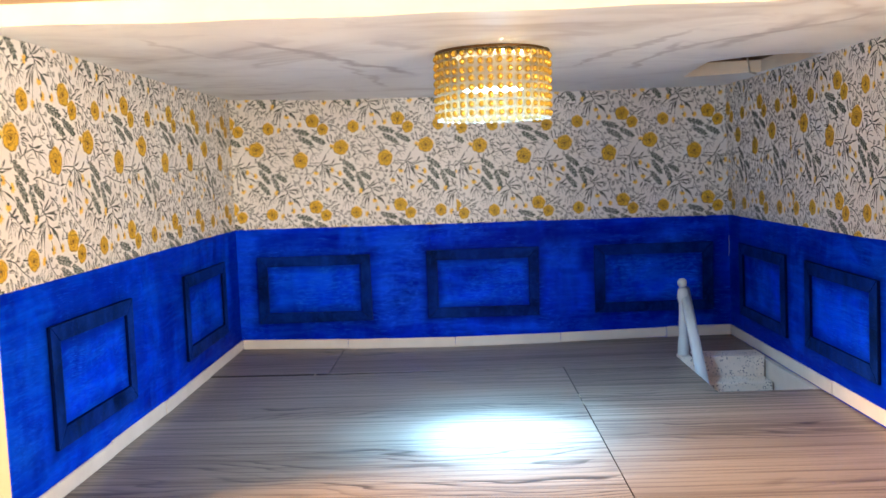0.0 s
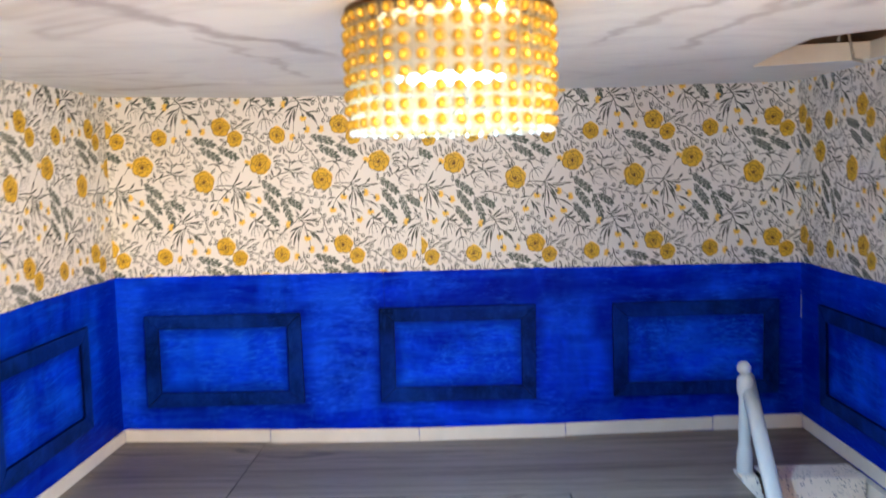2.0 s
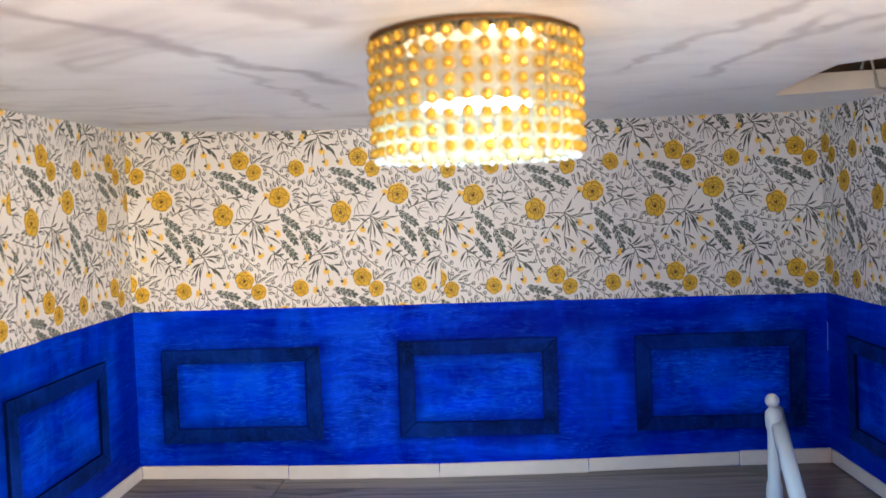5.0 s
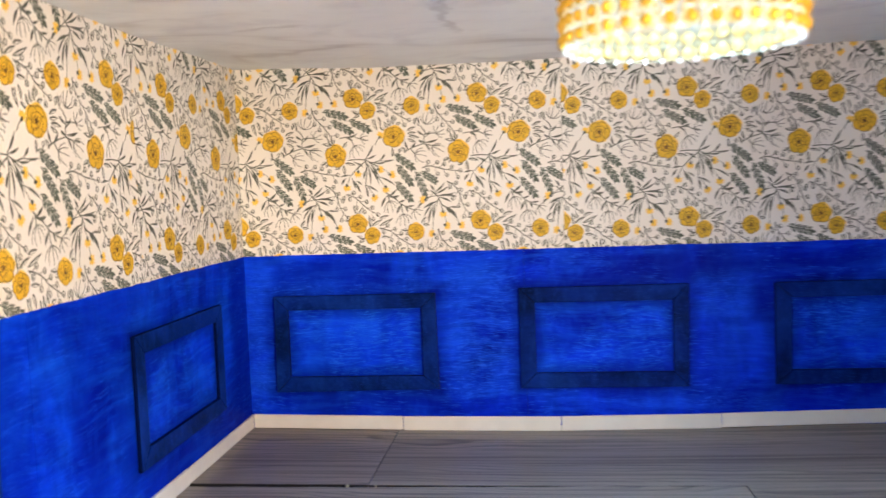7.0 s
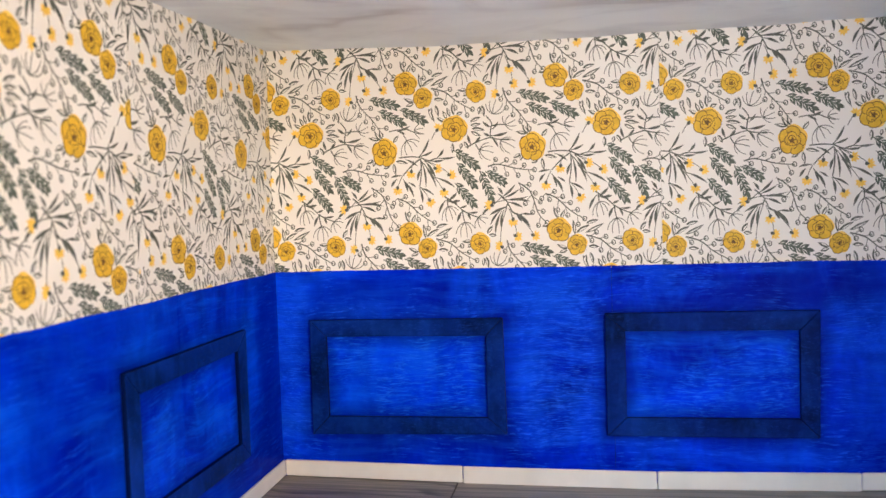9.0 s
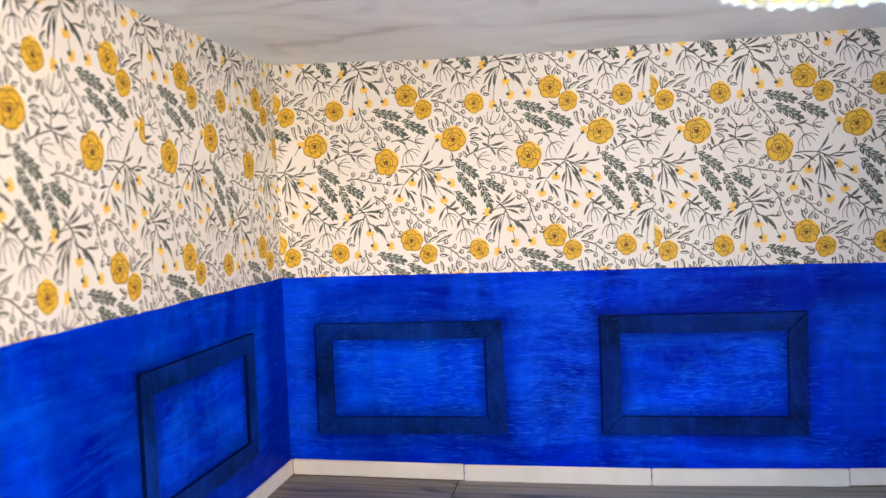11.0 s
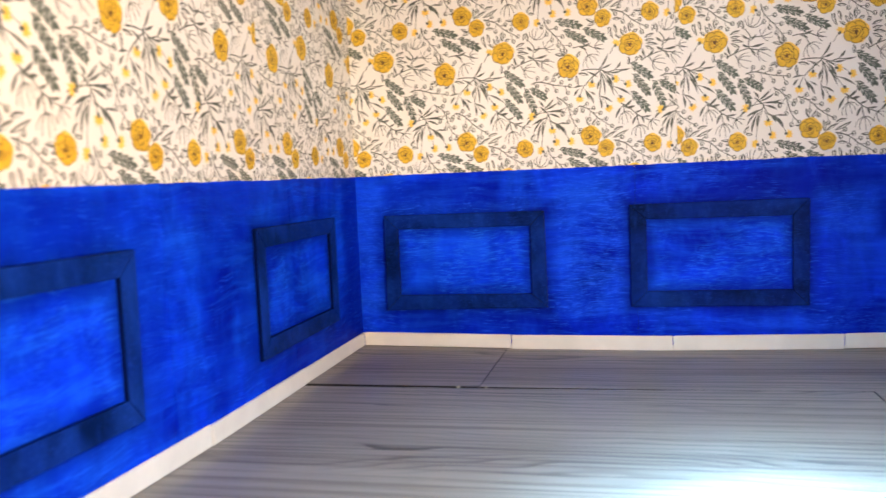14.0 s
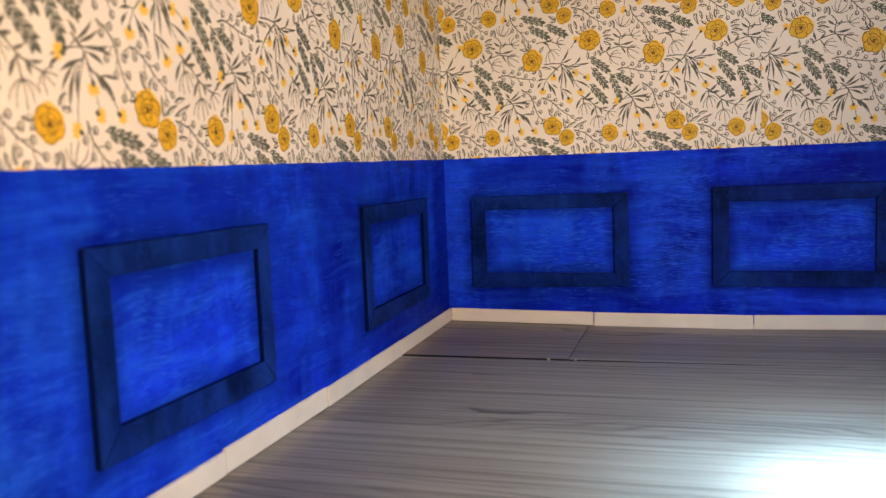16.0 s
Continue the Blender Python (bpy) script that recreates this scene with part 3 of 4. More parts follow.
# ---------------------------------------------------------------- floor
def floor_piece(rects, cut=None, crack=False):
    """A sheet of wood-grain flooring over one or more joining rectangles; it follows the dip, with dark cut edges."""
    xs, ys = set(), set()
    for x0, y0, x1, y1 in rects:
        xs |= {x0, x1} | {x0 + (x1 - x0) * k / 20 for k in range(1, 20)}
        ys |= {y0, y1} | {y0 + (y1 - y0) * k / 12 for k in range(1, 12)}
    if cut:
        xs.add(cut[0])
        ys |= {cut[1], cut[3]}
    xs, ys = sorted(xs), sorted(ys)
    bm = bmesh.new()
    vs = {}

    def v(x, y):
        if (x, y) not in vs:
            vs[x, y] = bm.verts.new((x, y, sag(x, y)))
        return vs[x, y]

    for xa, xb in zip(xs, xs[1:]):
        for ya, yb in zip(ys, ys[1:]):
            mx, my = (xa + xb) / 2, (ya + yb) / 2
            if not any(x0 < mx < x1 and y0 < my < y1 for x0, y0, x1, y1 in rects):
                continue
            if cut and mx > cut[0] and cut[1] < my < cut[3]:
                continue
            bm.faces.new((v(xa, ya), v(xb, ya), v(xb, yb), v(xa, yb)))
    if crack:
        edge = max(ys)
        for q in bm.verts:
            if abs(q.co.y - edge) < 1e-6:
                q.co.y -= float(np.interp(q.co.x, (XL, -1.6, -0.5, 0.05), (0.055, 0.045, 0.024, 0.0))) + 0.006 * math.sin(17 * q.co.x)
    low = bmesh.ops.extrude_face_region(bm, geom=bm.faces[:])
    bmesh.ops.translate(bm, verts=[g for g in low["geom"] if isinstance(g, bmesh.types.BMVert)], vec=(0, 0, -0.05))
    bmesh.ops.recalc_face_normals(bm, faces=bm.faces)
    for f in bm.faces:
        f.material_index = 0 if abs(f.normal.z) > 0.5 else 1
    return bm


def floor_base():
    bm = box((XL, YF, -0.20), (HOLE[0], YB, -0.12))
    box((HOLE[0], YF, -0.20), (XR, HOLE[1], -0.12), bm=bm)
    return box((HOLE[0], HOLE[3], -0.20), (XR, YB, -0.12), bm=bm)


floor = tagged(part("floor", floor_base(), MAT["brown"]), "floor of grey-brown wood-grain sheets with open joints", "floor", kind="structure")
SEAM_Y = 9.20
SHEET = [MAT["floor"], MAT["dark_edge"]]
part("floor_sheet", floor_piece([(XL, SEAM_Y + 0.012, -1.585, YB)]), SHEET, floor)
part("floor_sheet", floor_piece([(-1.577, SEAM_Y + 0.004, 1.292, YB), (1.292, YF, XR + 0.03, YB)], HOLE), SHEET, floor)
part("floor_sheet", floor_piece([(XL, YF, 1.282, SEAM_Y)], None, True), SHEET, floor)

for x, y, a, b in ((1.290, 7.87, 0.006, 0.060), (1.287, 7.60, 0.005, 0.045), (-1.742, 9.175, 0.012, 0.012), (-1.52, 9.19, 0.008, 0.008)):
    part("glue_fleck", box((x - a, y - b, -0.03), (x + a, y + b, 0.003), 0.003), MAT["board_end"], floor, "dried glue in the joint")

# ---------------------------------------------------------------- wainscot boards
ZW = 1.687
T = 0.010


def wainscot_board(a0, a1, axis, d0, d1):
    """A thin board whose painted top edge was cut and brushed by hand, so it wavers a little."""
    steps = max(2, round((a1 - a0) / 0.07))
    top = []
    for k in range(steps + 1):
        a = a0 + (a1 - a0) * k / steps
        top.append((a, ZW + 0.006 * (noise.noise((3.1 * a, d0, 0.3)) + 0.6 * noise.noise((17.0 * a, d0, 2.7)))))
    return prism([(a1, 0.0), (a0, 0.0)] + top, axis, d0, d1)


for x0, x1 in ((XL, -0.3425), (-0.3390, XR + 0.03)):
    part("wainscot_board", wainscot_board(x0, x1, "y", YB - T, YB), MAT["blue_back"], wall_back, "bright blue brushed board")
part("board_joint", box((-0.3425, YB - 0.7 * T, 0.0), (-0.3390, YB, ZW - 0.008)), MAT["pale_edge"], wall_back, "pale painted joint between boards")
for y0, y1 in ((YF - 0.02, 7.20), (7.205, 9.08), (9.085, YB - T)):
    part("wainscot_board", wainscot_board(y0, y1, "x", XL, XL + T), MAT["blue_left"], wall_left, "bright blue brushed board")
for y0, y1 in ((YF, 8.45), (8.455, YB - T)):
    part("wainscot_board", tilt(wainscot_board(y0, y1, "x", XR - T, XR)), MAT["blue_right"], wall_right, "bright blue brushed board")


def panel_frame(wall, a0, a1, z0, z1, w=0.145, d=0.034, lean=0.0, seam=None):
    """Four mitred flat sticks nailed on a wainscot board."""
    rnd = random.Random(int(abs(a0) * 100))
    mid = {"back": ((a0 + a1) / 2, YB - T, z0), "left": (XL + T, (a0 + a1) / 2, z0), "right": (XR - T, (a0 + a1) / 2, z0)}[wall]
    ob = thing("panel_frame", mid, "dark navy mitred wooden moulding frame on blue wainscot", "panel moulding", "wainscot panel frames")
    j = [rnd.uniform(-0.012, 0.012) for _ in range(8)]
    o = [(a0 + j[0], z0 + j[1]), (a1 + j[2], z0 + j[3]), (a1 + j[4], z1 + j[5]), (a0 + j[6], z1 + j[7])]
    o = [(a, z + lean * (a1 - a) / (a1 - a0)) for a, z in o]
    i = [(a0 + w, z0 + w), (a1 - w, z0 + w), (a1 - w, z1 - w), (a0 + w, z1 - w)]
    i = [(a, z + lean * (a1 - a) / (a1 - a0)) for a, z in i]
    g = 0.0003
    across = "y" if wall == "back" else "x"
    for k, nm in enumerate(("bottom_rail", "stile", "top_rail", "stile")):
        q = [o[k], o[(k + 1) % 4], i[(k + 1) % 4], i[k]]
        c = (sum(p[0] for p in q) / 4, sum(p[1] for p in q) / 4)
        q = [(x - g * (1 if x > c[0] else -1), z - g * (1 if z > c[1] else -1)) for x, z in q]
        if wall == "back":
            bm = prism(q, "y", YB - T - d, YB - T, 0.0085)
        elif wall == "left":
            bm = prism(q, "x", XL + T, XL + T + d, 0.0085)
        else:
            bm = tilt(prism(q, "x", XR - T - d, XR - T, 0.0085))
        bm.normal_update()
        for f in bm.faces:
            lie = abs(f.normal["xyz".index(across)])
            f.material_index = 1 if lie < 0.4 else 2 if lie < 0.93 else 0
        part(nm, bm, [MAT["navy"], MAT["dark_navy"], MAT["pale_edge"]], ob)
    e = 0.004
    cuts = [a0 + w - 0.02, seam or a1 - w + 0.02, a1 - w + 0.02]
    for b0, b1 in zip(cuts, cuts[1:]):
        if b1 - b0 < 0.01:
            continue
        b1 -= 0.005 if seam == b1 else 0.0
        q = [(b0, z0 + w - 0.02), (b1, z0 + w - 0.02), (b1, z1 - w + 0.02), (b0, z1 - w + 0.02)]
        bm = {"back": lambda: prism(q, "y", YB - T - e, YB - T), "left": lambda: prism(q, "x", XL + T, XL + T + e), "right": lambda: tilt(prism(q, "x", XR - T - e, XR - T))}[wall]()
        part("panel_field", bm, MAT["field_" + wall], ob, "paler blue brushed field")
    return ob


for wall, rects in FRAMES.items():
    for r in rects:
        near_left, far_left = r[0] == 5.24, r[0] == 8.38
        panel_frame(wall, *r, lean=0.026 if near_left else 0.0, seam=9.08 if far_left else None)

# the bare edge of the back board shows in the corner
part("bare_edge", box((XR - 0.010, YB - T - 0.003, 1.12), (XR - 0.007, YB - T, 1.56)), MAT["card"], wall_back, "thin unpainted board edge")


# ---------------------------------------------------------------- baseboards
def strip(p, q, side, h=0.13, d=0.03):
    """One length of white stick between two floor points; side is the way into the room."""
    p, q, side = Vector(p), Vector(q), Vector(side)
    bm = bmesh.new()
    vs = []
    for e in (p, q):
        for off in ((0, 0), (d, 0), (d, h), (0, h)):
            vs.append(bm.verts.new(e + side * off[0] + Vector((0, 0, off[1]))))
    for k in range(4):
        bm.faces.new((vs[k], vs[(k + 1) % 4], vs[4 + (k + 1) % 4], vs[4 + k]))
    bm.faces.new(vs[3::-1])
    bm.faces.new(vs[4:])
    bmesh.ops.bevel(bm, geom=bm.edges[:], offset=0.006, segments=2, affect="EDGES")
    return bm


def baseboard(label, base, points, side):
    ob = thing("baseboard", base, label, "baseboard", kind="structure")
    for k, (p, q) in enumerate(zip(points, points[1:])):
        p, q = Vector(p), Vector(q)
        if side[1] < 0:
            p.z, q.z = p.z + (0.0, -0.016, -0.004, 0.003, 0.0)[k], q.z + (0.0, -0.013, -0.004, 0.003, 0.0)[k]
        gap = (q - p).normalized() * 0.0035
        part("baseboard_strip", strip(p + gap, q - gap, side, (0.131, 0.143, 0.136)[k % 3], 0.020 + 0.008 * ((k + 1) % 2)), MAT["white_wood"], ob)
    return ob


yb = YB - T
baseboard("white stick baseboard in short lengths along the back wall", (0.4, yb, -0.05),
          [(x, yb, sag(x, YB) + 0.006) for x in (XL + 0.034, -1.54, -0.03, 1.445, 2.92, XR + 0.012)], (0, -1, 0))
baseboard("white stick baseboard in short lengths along the side wall", (XL + T, 7.7, 0),
          [(XL + T, y, sag(XL, y) + 0.001) for y in (YF, 6.22, 7.58, 9.18, YB - T)], (1, 0, 0))
baseboard("white stick baseboard running down past the stairs", (XR - T, 7.7, 0),
          [(XR - T + 0.033, y, 0.024) for y in (YF, 6.0, 7.55, 9.06, YB - T - 0.03)], (-1, 0, 0))


# ---------------------------------------------------------------- wallpaper print
# one repeat of the print is drawn on a grid of 800 units and then laid out along each wall
INKS = ["ink_thin", "ink_line", "ink_leaf", "ink_pale", "ink_rose", "ink_brown"]
SHAPES = []  # (ink, layer, outline in parts of a repeat)


def grid(x, y):
    """From the drawing grid to parts of a repeat, v upwards; the drawing leans a little."""
    x, y = x - 82.0, y - 215.0
    b = (y + x * 40 / 798) / (785 + 23 * 40 / 798)
    return ((x - 23 * b) / 798, -b)


def shape(ink, layer, pts):
    SHAPES.append((INKS.index(ink), layer, [grid(*p) for p in pts]))


def bezier(a, b, bow, n=6):
    a, b = Vector(a), Vector(b)
    side = Vector((-(b - a).y, (b - a).x)) * bow
    m = (a + b) / 2 + side
    return [a * (1 - t) ** 2 + m * 2 * t * (1 - t) + b * t * t for t in (k / n for k in range(n + 1))]


def stroke(ink, pts, w0, w1=None, layer=1):
    w1 = w0 if w1 is None else w1
    left, right = [], []
    n = len(pts) - 1
    for i, p in enumerate(pts):
        d = (Vector(pts[min(i + 1, n)]) - Vector(pts[max(i - 1, 0)])).normalized()
        s = Vector((-d.y, d.x)) * (w0 + (w1 - w0) * i / n) * 0.76
        left.append(Vector(p) + s)
        right.append(Vector(p) - s)
    shape(ink, layer, left + right[::-1])


def slim(a, b, w=13, bow=0.08, ink="ink_line", layer=1, full=0.85):
    """A slender pointed leaf from a to b."""
    pts = bezier(a, b, bow, 7)
    left, right = [], []
    for i, p in enumerate(pts[1:-1], 1):
        d = (pts[i + 1] - pts[i - 1]).normalized()
        s = Vector((-d.y, d.x)) * w * math.sin(math.pi * (i / 7) ** full) * 0.60
        left.append(p + s)
        right.append(p - s)
    shape(ink, layer, [pts[0]] + left + [pts[-1]] + right[::-1])


def open_leaf(a, b, w=17, bow=0.1):
    """A slender leaf drawn in outline with half of it hatched."""
    slim(a, b, w, bow, "ink_line", 1)
    a2, b2 = Vector(a).lerp(Vector(b), 0.16), Vector(a).lerp(Vector(b), 0.80)
    off = Vector((-(b2 - a2).y, (b2 - a2).x)).normalized() * w * 0.14
    PAPER_HOLES.append((a2 + off, b2 + off, w * 0.36, bow))


PAPER_HOLES = []


def disc(ink, x, y, r, layer, n=14, lobes=0, deep=0.0, turn=0.0, squash=1.0):
    pts = []
    for k in range(n):
        a = 2 * math.pi * k / n
        rr = r * (1 + deep * math.cos(lobes * a + turn) + 0.6 * deep * math.cos(3 * a + 2 * turn))
        pts.append((x + rr * math.cos(a), y + rr * math.sin(a) * squash))
    shape(ink, layer, pts)


def rose(x, y, r, turn):
    """A rose head: overlapping notched petals round a tight bud, the yellow printed a little out of register."""
    petals = 5

    def rim(a, n, size, deep, phase):
        f = (a - phase) * n / (2 * math.pi) % 1.0
        wob = 1 + 0.05 * math.sin(2 * a + 3 * turn) + 0.03 * math.sin(3 * a + turn)
        return size * wob * (1 - deep + deep * abs(math.sin(math.pi * f)) ** 0.55)

    def loop(n, size, deep, phase, w, dx=0.0, dy=0.0, part_of=1.0):
        pts = []
        for k in range(49):
            a = phase + 2 * math.pi * part_of * k / 48
            rr = rim(a, n, size, deep, phase)
            pts.append((x + dx + rr * math.cos(a), y + dy + rr * math.sin(a)))
        stroke("ink_brown", pts, w, w * 0.8, 4)

    disc("ink_pale", x + 0.07 * r, y - 0.11 * r, r * 1.08, 2, 30, 5, 0.05, turn)
    pts = []
    for k in range(48):
        a = 2 * math.pi * k / 48
        rr = rim(a, petals, r * 1.06, 0.20, turn)
        pts.append((x + rr * math.cos(a), y + rr * math.sin(a)))
    shape("ink_rose", 3, pts)
    w = r * 0.047
    loop(petals, r * 1.06, 0.20, turn, w)
    # petal edges run from the notches of the rim to the bud
    for k in range(petals):
        a = turn + 2 * math.pi * k / petals
        sweep = 0.55 if k % 2 else -0.35
        pts = [(x + r * f * math.cos(a + sweep * (0.86 - f)), y + r * f * math.sin(a + sweep * (0.86 - f))) for f in (0.86, 0.76, 0.66, 0.56)]
        stroke("ink_brown", pts, w, w * 0.7, 4)
    loop(4, r * 0.62, 0.26, turn + 0.6, w * 0.9, 0.02 * r, -0.02 * r, 0.86)
    loop(3, r * 0.40, 0.24, turn + 1.9, w * 0.9, 0.0, 0.03 * r, 0.9)
    disc("ink_brown", x, y, r * 0.20, 4, 18, 5, 0.26, turn)
    for k in range(5):
        a = turn + 0.5 + 1.26 * k
        stroke("ink_brown", [(x + r * f * math.cos(a), y + r * f * math.sin(a)) for f in (0.20, 0.31)], w * 0.9, w * 0.5, 4)


def lobed(a, b, w):
    """A leaf cut into broad forward-pointing lobes, with a thin pale rib down the middle."""
    a, b = Vector(a), Vector(b)
    d = b - a
    u = d.normalized()
    n = Vector((-u.y, u.x))
    stroke("ink_leaf", [a - u * 10, a + d * 0.3], 3.2, 3.0, 1)
    for k in range(4):
        t = -0.02 + 0.205 * k
        p = a + d * t
        ln = w * (0.92 + 0.20 * math.sin(math.pi * (t + 0.15)))
        for s in (1, -1):
            p2 = p + d * 0.09 * (s > 0)
            tip = p2 + u * ln * 0.86 + n * s * ln * 0.58
            slim(p2 + n * s * 1.5, tip, w * 0.42, -0.14 * s, "ink_leaf", 1, 0.80)
            PAPER_HOLES.append((p2.lerp(tip, 0.10), p2.lerp(tip, 0.62), 3.3, -0.10 * s))
    slim(a + d * 0.72, b + d * 0.04, w * 0.40, 0.0, "ink_leaf", 1, 1.1)


def star(x, y, ang, r=32):
    """A little yellow flower head seen from the side, opening along ang (degrees)."""
    for k, ln in zip((-92, -55, -20, 16, 50, 88), (0.86, 1.0, 0.92, 1.06, 0.96, 0.82)):
        a = radians(ang + k)
        slim((x, y), (x + r * ln * math.cos(a), y + r * ln * math.sin(a)), r * 0.31, 0.08, "ink_pale", 3, 1.15)
    disc("ink_pale", x, y, r * 0.34, 3, 10)
    a = radians(ang + 180)
    slim((x + r * 0.66 * math.cos(a), y + r * 0.66 * math.sin(a)), (x - r * 0.12 * math.cos(a), y - r * 0.12 * math.sin(a)), r * 0.46, 0, "ink_line", 4)


def berry(p, x, y, r=10):
    """A stalked berry drawn in outline."""
    p = Vector(p)
    q = Vector((x, y))
    stroke("ink_line", bezier(p, q - (q - p).normalized() * r, 0.12, 4), 2.8, 2.2)
    ring = [(x + r * math.cos(t), y + r * 1.15 * math.sin(t)) for t in (2 * math.pi * k / 12 for k in range(13))]
    stroke("ink_line", ring, 3.4)
    disc("ink_line", x - r * 0.25, y + r * 0.2, r * 0.45, 1, 8)


def branch(path, *tips):
    """A berry branch: a curved stem through path, and a stalk from its nearest point to each tip."""
    pts = [Vector(p) for p in path]
    fine = []
    for i in range(len(pts) - 1):
        p0, p1, p2, p3 = pts[max(i - 1, 0)], pts[i], pts[i + 1], pts[min(i + 2, len(pts) - 1)]
        for k in range(6):
            t = k / 6
            fine.append(0.5 * (2 * p1 + (p2 - p0) * t + (2 * p0 - 5 * p1 + 4 * p2 - p3) * t * t + (3 * p1 - p0 - 3 * p2 + p3) * t ** 3))
    fine.append(pts[-1])
    stroke("ink_line", fine, 5.0, 3.0)
    for x, y in tips:
        near = min(range(len(fine)), key=lambda k: (fine[k] - Vector((x, y))).length)
        berry(fine[max(0, near - 2)], x, y)


def pairs(pts):
    return list(zip(pts[::2], pts[1::2]))


def stems(*pts, w=3.6):
    for k, (a, b) in enumerate(pairs(pts)):
        stroke("ink_line", bezier(a, b, 0.08 if k % 2 else -0.08, 8), 1.15 * w, w * 0.9)


def leaves(*pts):
    """Long tapering leaves, each on a short stalk."""
    for k, (a, b) in enumerate(pairs(pts)):
        a, b = Vector(a), Vector(b)
        bow = (0.13 if b.x < a.x else -0.13) * (1 if b.y > a.y else -1)
        path = bezier(a, b, bow, 10)
        stroke("ink_line", path[:5], 3.0, 3.0)
        slim(path[1], b, 10.6 + 1.6 * math.sin(5.0 * k + a.x), bow * 0.9, full=0.92)


def flower(a, b, ang):
    """A star flower on a long thin stalk."""
    stroke("ink_line", bezier(a, b, -0.10 if b[0] > a[0] else 0.10, 8), 2.8, 2.2)
    star(b[0], b[1], ang)


def rose_leaves(*pts):
    for k, (a, b) in enumerate(pairs(pts)):
        open_leaf(a, b, 16, 0.05 if k % 2 else -0.05)


def umbel(head, *tips):
    """Thin stalks that curve apart from one head."""
    head = Vector(head)
    mid = sum((Vector(t) for t in tips), Vector((0, 0))) / len(tips) - head
    for t in tips:
        d = Vector(t) - head
        turn = mid.x * d.y - mid.y * d.x
        stroke("ink_thin", bezier(head, t, (0.30 if turn > 0 else -0.30) * min(1.0, abs(turn) / 2500 + 0.2), 7), 2.9, 2.3)


def draw_repeat():
    for x, y, r, a in ((82, 215, 57, 0.3), (177, 287, 48, 1.2), (463, 255, 50, 2.2), (347, 448, 63, 0.8), (762, 535, 65, 1.7)):
        rose(x, y, r, a)
    for a, b, w in (((690, 258), (852, 288), 46), ((738, 318), (886, 385), 46), ((858, 310), (1004, 372), 46), ((352, 560), (488, 648), 46),
                    ((368, 628), (474, 752), 46), ((488, 668), (562, 820), 44), ((522, 668), (632, 724), 42), ((358, 732), (472, 850), 46)):
        lobed(a, b, w)
    branch([(608, 232), (630, 292), (700, 365), (748, 432)], (640, 258), (598, 290), (690, 298), (628, 335), (662, 370), (728, 350), (703, 403), (776, 402), (748, 440))
    branch([(225, 235), (300, 255), (360, 300), (440, 342)], (278, 218), (255, 262), (327, 240), (302, 310), (366, 268), (355, 335), (405, 300), (418, 373), (447, 342))
    branch([(36, 812), (95, 835), (165, 895), (235, 935)], (16, 838), (82, 801), (57, 842), (125, 826), (100, 895), (166, 856), (152, 920), (203, 892), (207, 966), (240, 936))
    branch([(690, 718), (755, 765), (795, 870), (838, 920)], (710, 755), (748, 728), (728, 825), (780, 770), (766, 870), (806, 815), (822, 863), (797, 936), (842, 921))
    branch([(530, 637), (585, 625), (680, 645), (765, 652)], (570, 600), (567, 650), (628, 602), (630, 675), (673, 612), (690, 680), (722, 628), (762, 692), (776, 650))
    # the spray with a wide crown
    stems((47, 598), (165, 594), (165, 594), (215, 611), (215, 611), (262, 596), (165, 600), (68, 692), (166, 606), (160, 746), w=4.2)
    leaves((157, 591), (212, 495), (162, 588), (233, 558), (82, 606), (151, 643), (215, 611), (297, 604), (257, 593), (291, 549), (262, 596), (355, 587))
    leaves((169, 612), (193, 757), (174, 617), (252, 753), (186, 611), (248, 704), (168, 652), (148, 717), (160, 752), (240, 792), (158, 752), (175, 834), (204, 658), (245, 686))
    leaves((62, 691), (-3, 704), (33, 710), (3, 754), (68, 709), (95, 779), (80, 723), (128, 805), (98, 726), (140, 752), (245, 698), (357, 752), (311, 819), (363, 772), (304, 820), (366, 836))
    flower((186, 609), (254, 651), 5)
    flower((186, 609), (330, 683), 0)
    flower((201, 663), (293, 770), 90)
    flower((160, 746), (217, 824), 60)
    flower((127, 612), (113, 677), 100)
    flower((65, 694), (38, 765), 90)
    # the hanging spray
    stems((584, 777), (636, 823), (636, 823), (626, 853), (636, 829), (657, 870), (657, 870), (711, 887), w=4.2)
    leaves((597, 797), (675, 725), (602, 800), (699, 748), (611, 806), (747, 785), (620, 811), (759, 815), (636, 820), (717, 848))
    leaves((627, 844), (535, 893), (596, 862), (541, 944), (602, 866), (569, 991), (614, 859), (602, 961), (627, 847), (554, 884))
    leaves((702, 881), (765, 883), (699, 881), (756, 954), (681, 876), (735, 931), (578, 741), (608, 782))
    leaves((674, 874), (710, 924), (582, 818), (502, 854), (552, 840), (497, 890))
    flower((620, 811), (541, 837), 190)
    flower((630, 847), (596, 1050), 200)
    flower((641, 853), (663, 917), 90)
    flower((644, 859), (684, 995), 20)
    flower((657, 864), (777, 989), 15)
    stems((597, 797), (505, 873), w=2.4)
    # umbels in thin line
    stems((414, 541), (542, 487), (542, 487), (645, 498), (542, 487), (551, 416), (551, 416), (518, 375), (551, 427), (621, 421), (463, 522), (484, 552), w=4.0)
    leaves((442, 529), (421, 470), (454, 519), (490, 478), (545, 480), (506, 463), (545, 478), (636, 457), (548, 436), (500, 404), (551, 445), (584, 404), (548, 486), (584, 537))
    umbel((484, 552), (536, 513), (554, 534), (560, 566), (542, 605), (499, 600))
    umbel((596, 504), (651, 486), (675, 506), (672, 539), (648, 569), (614, 563))
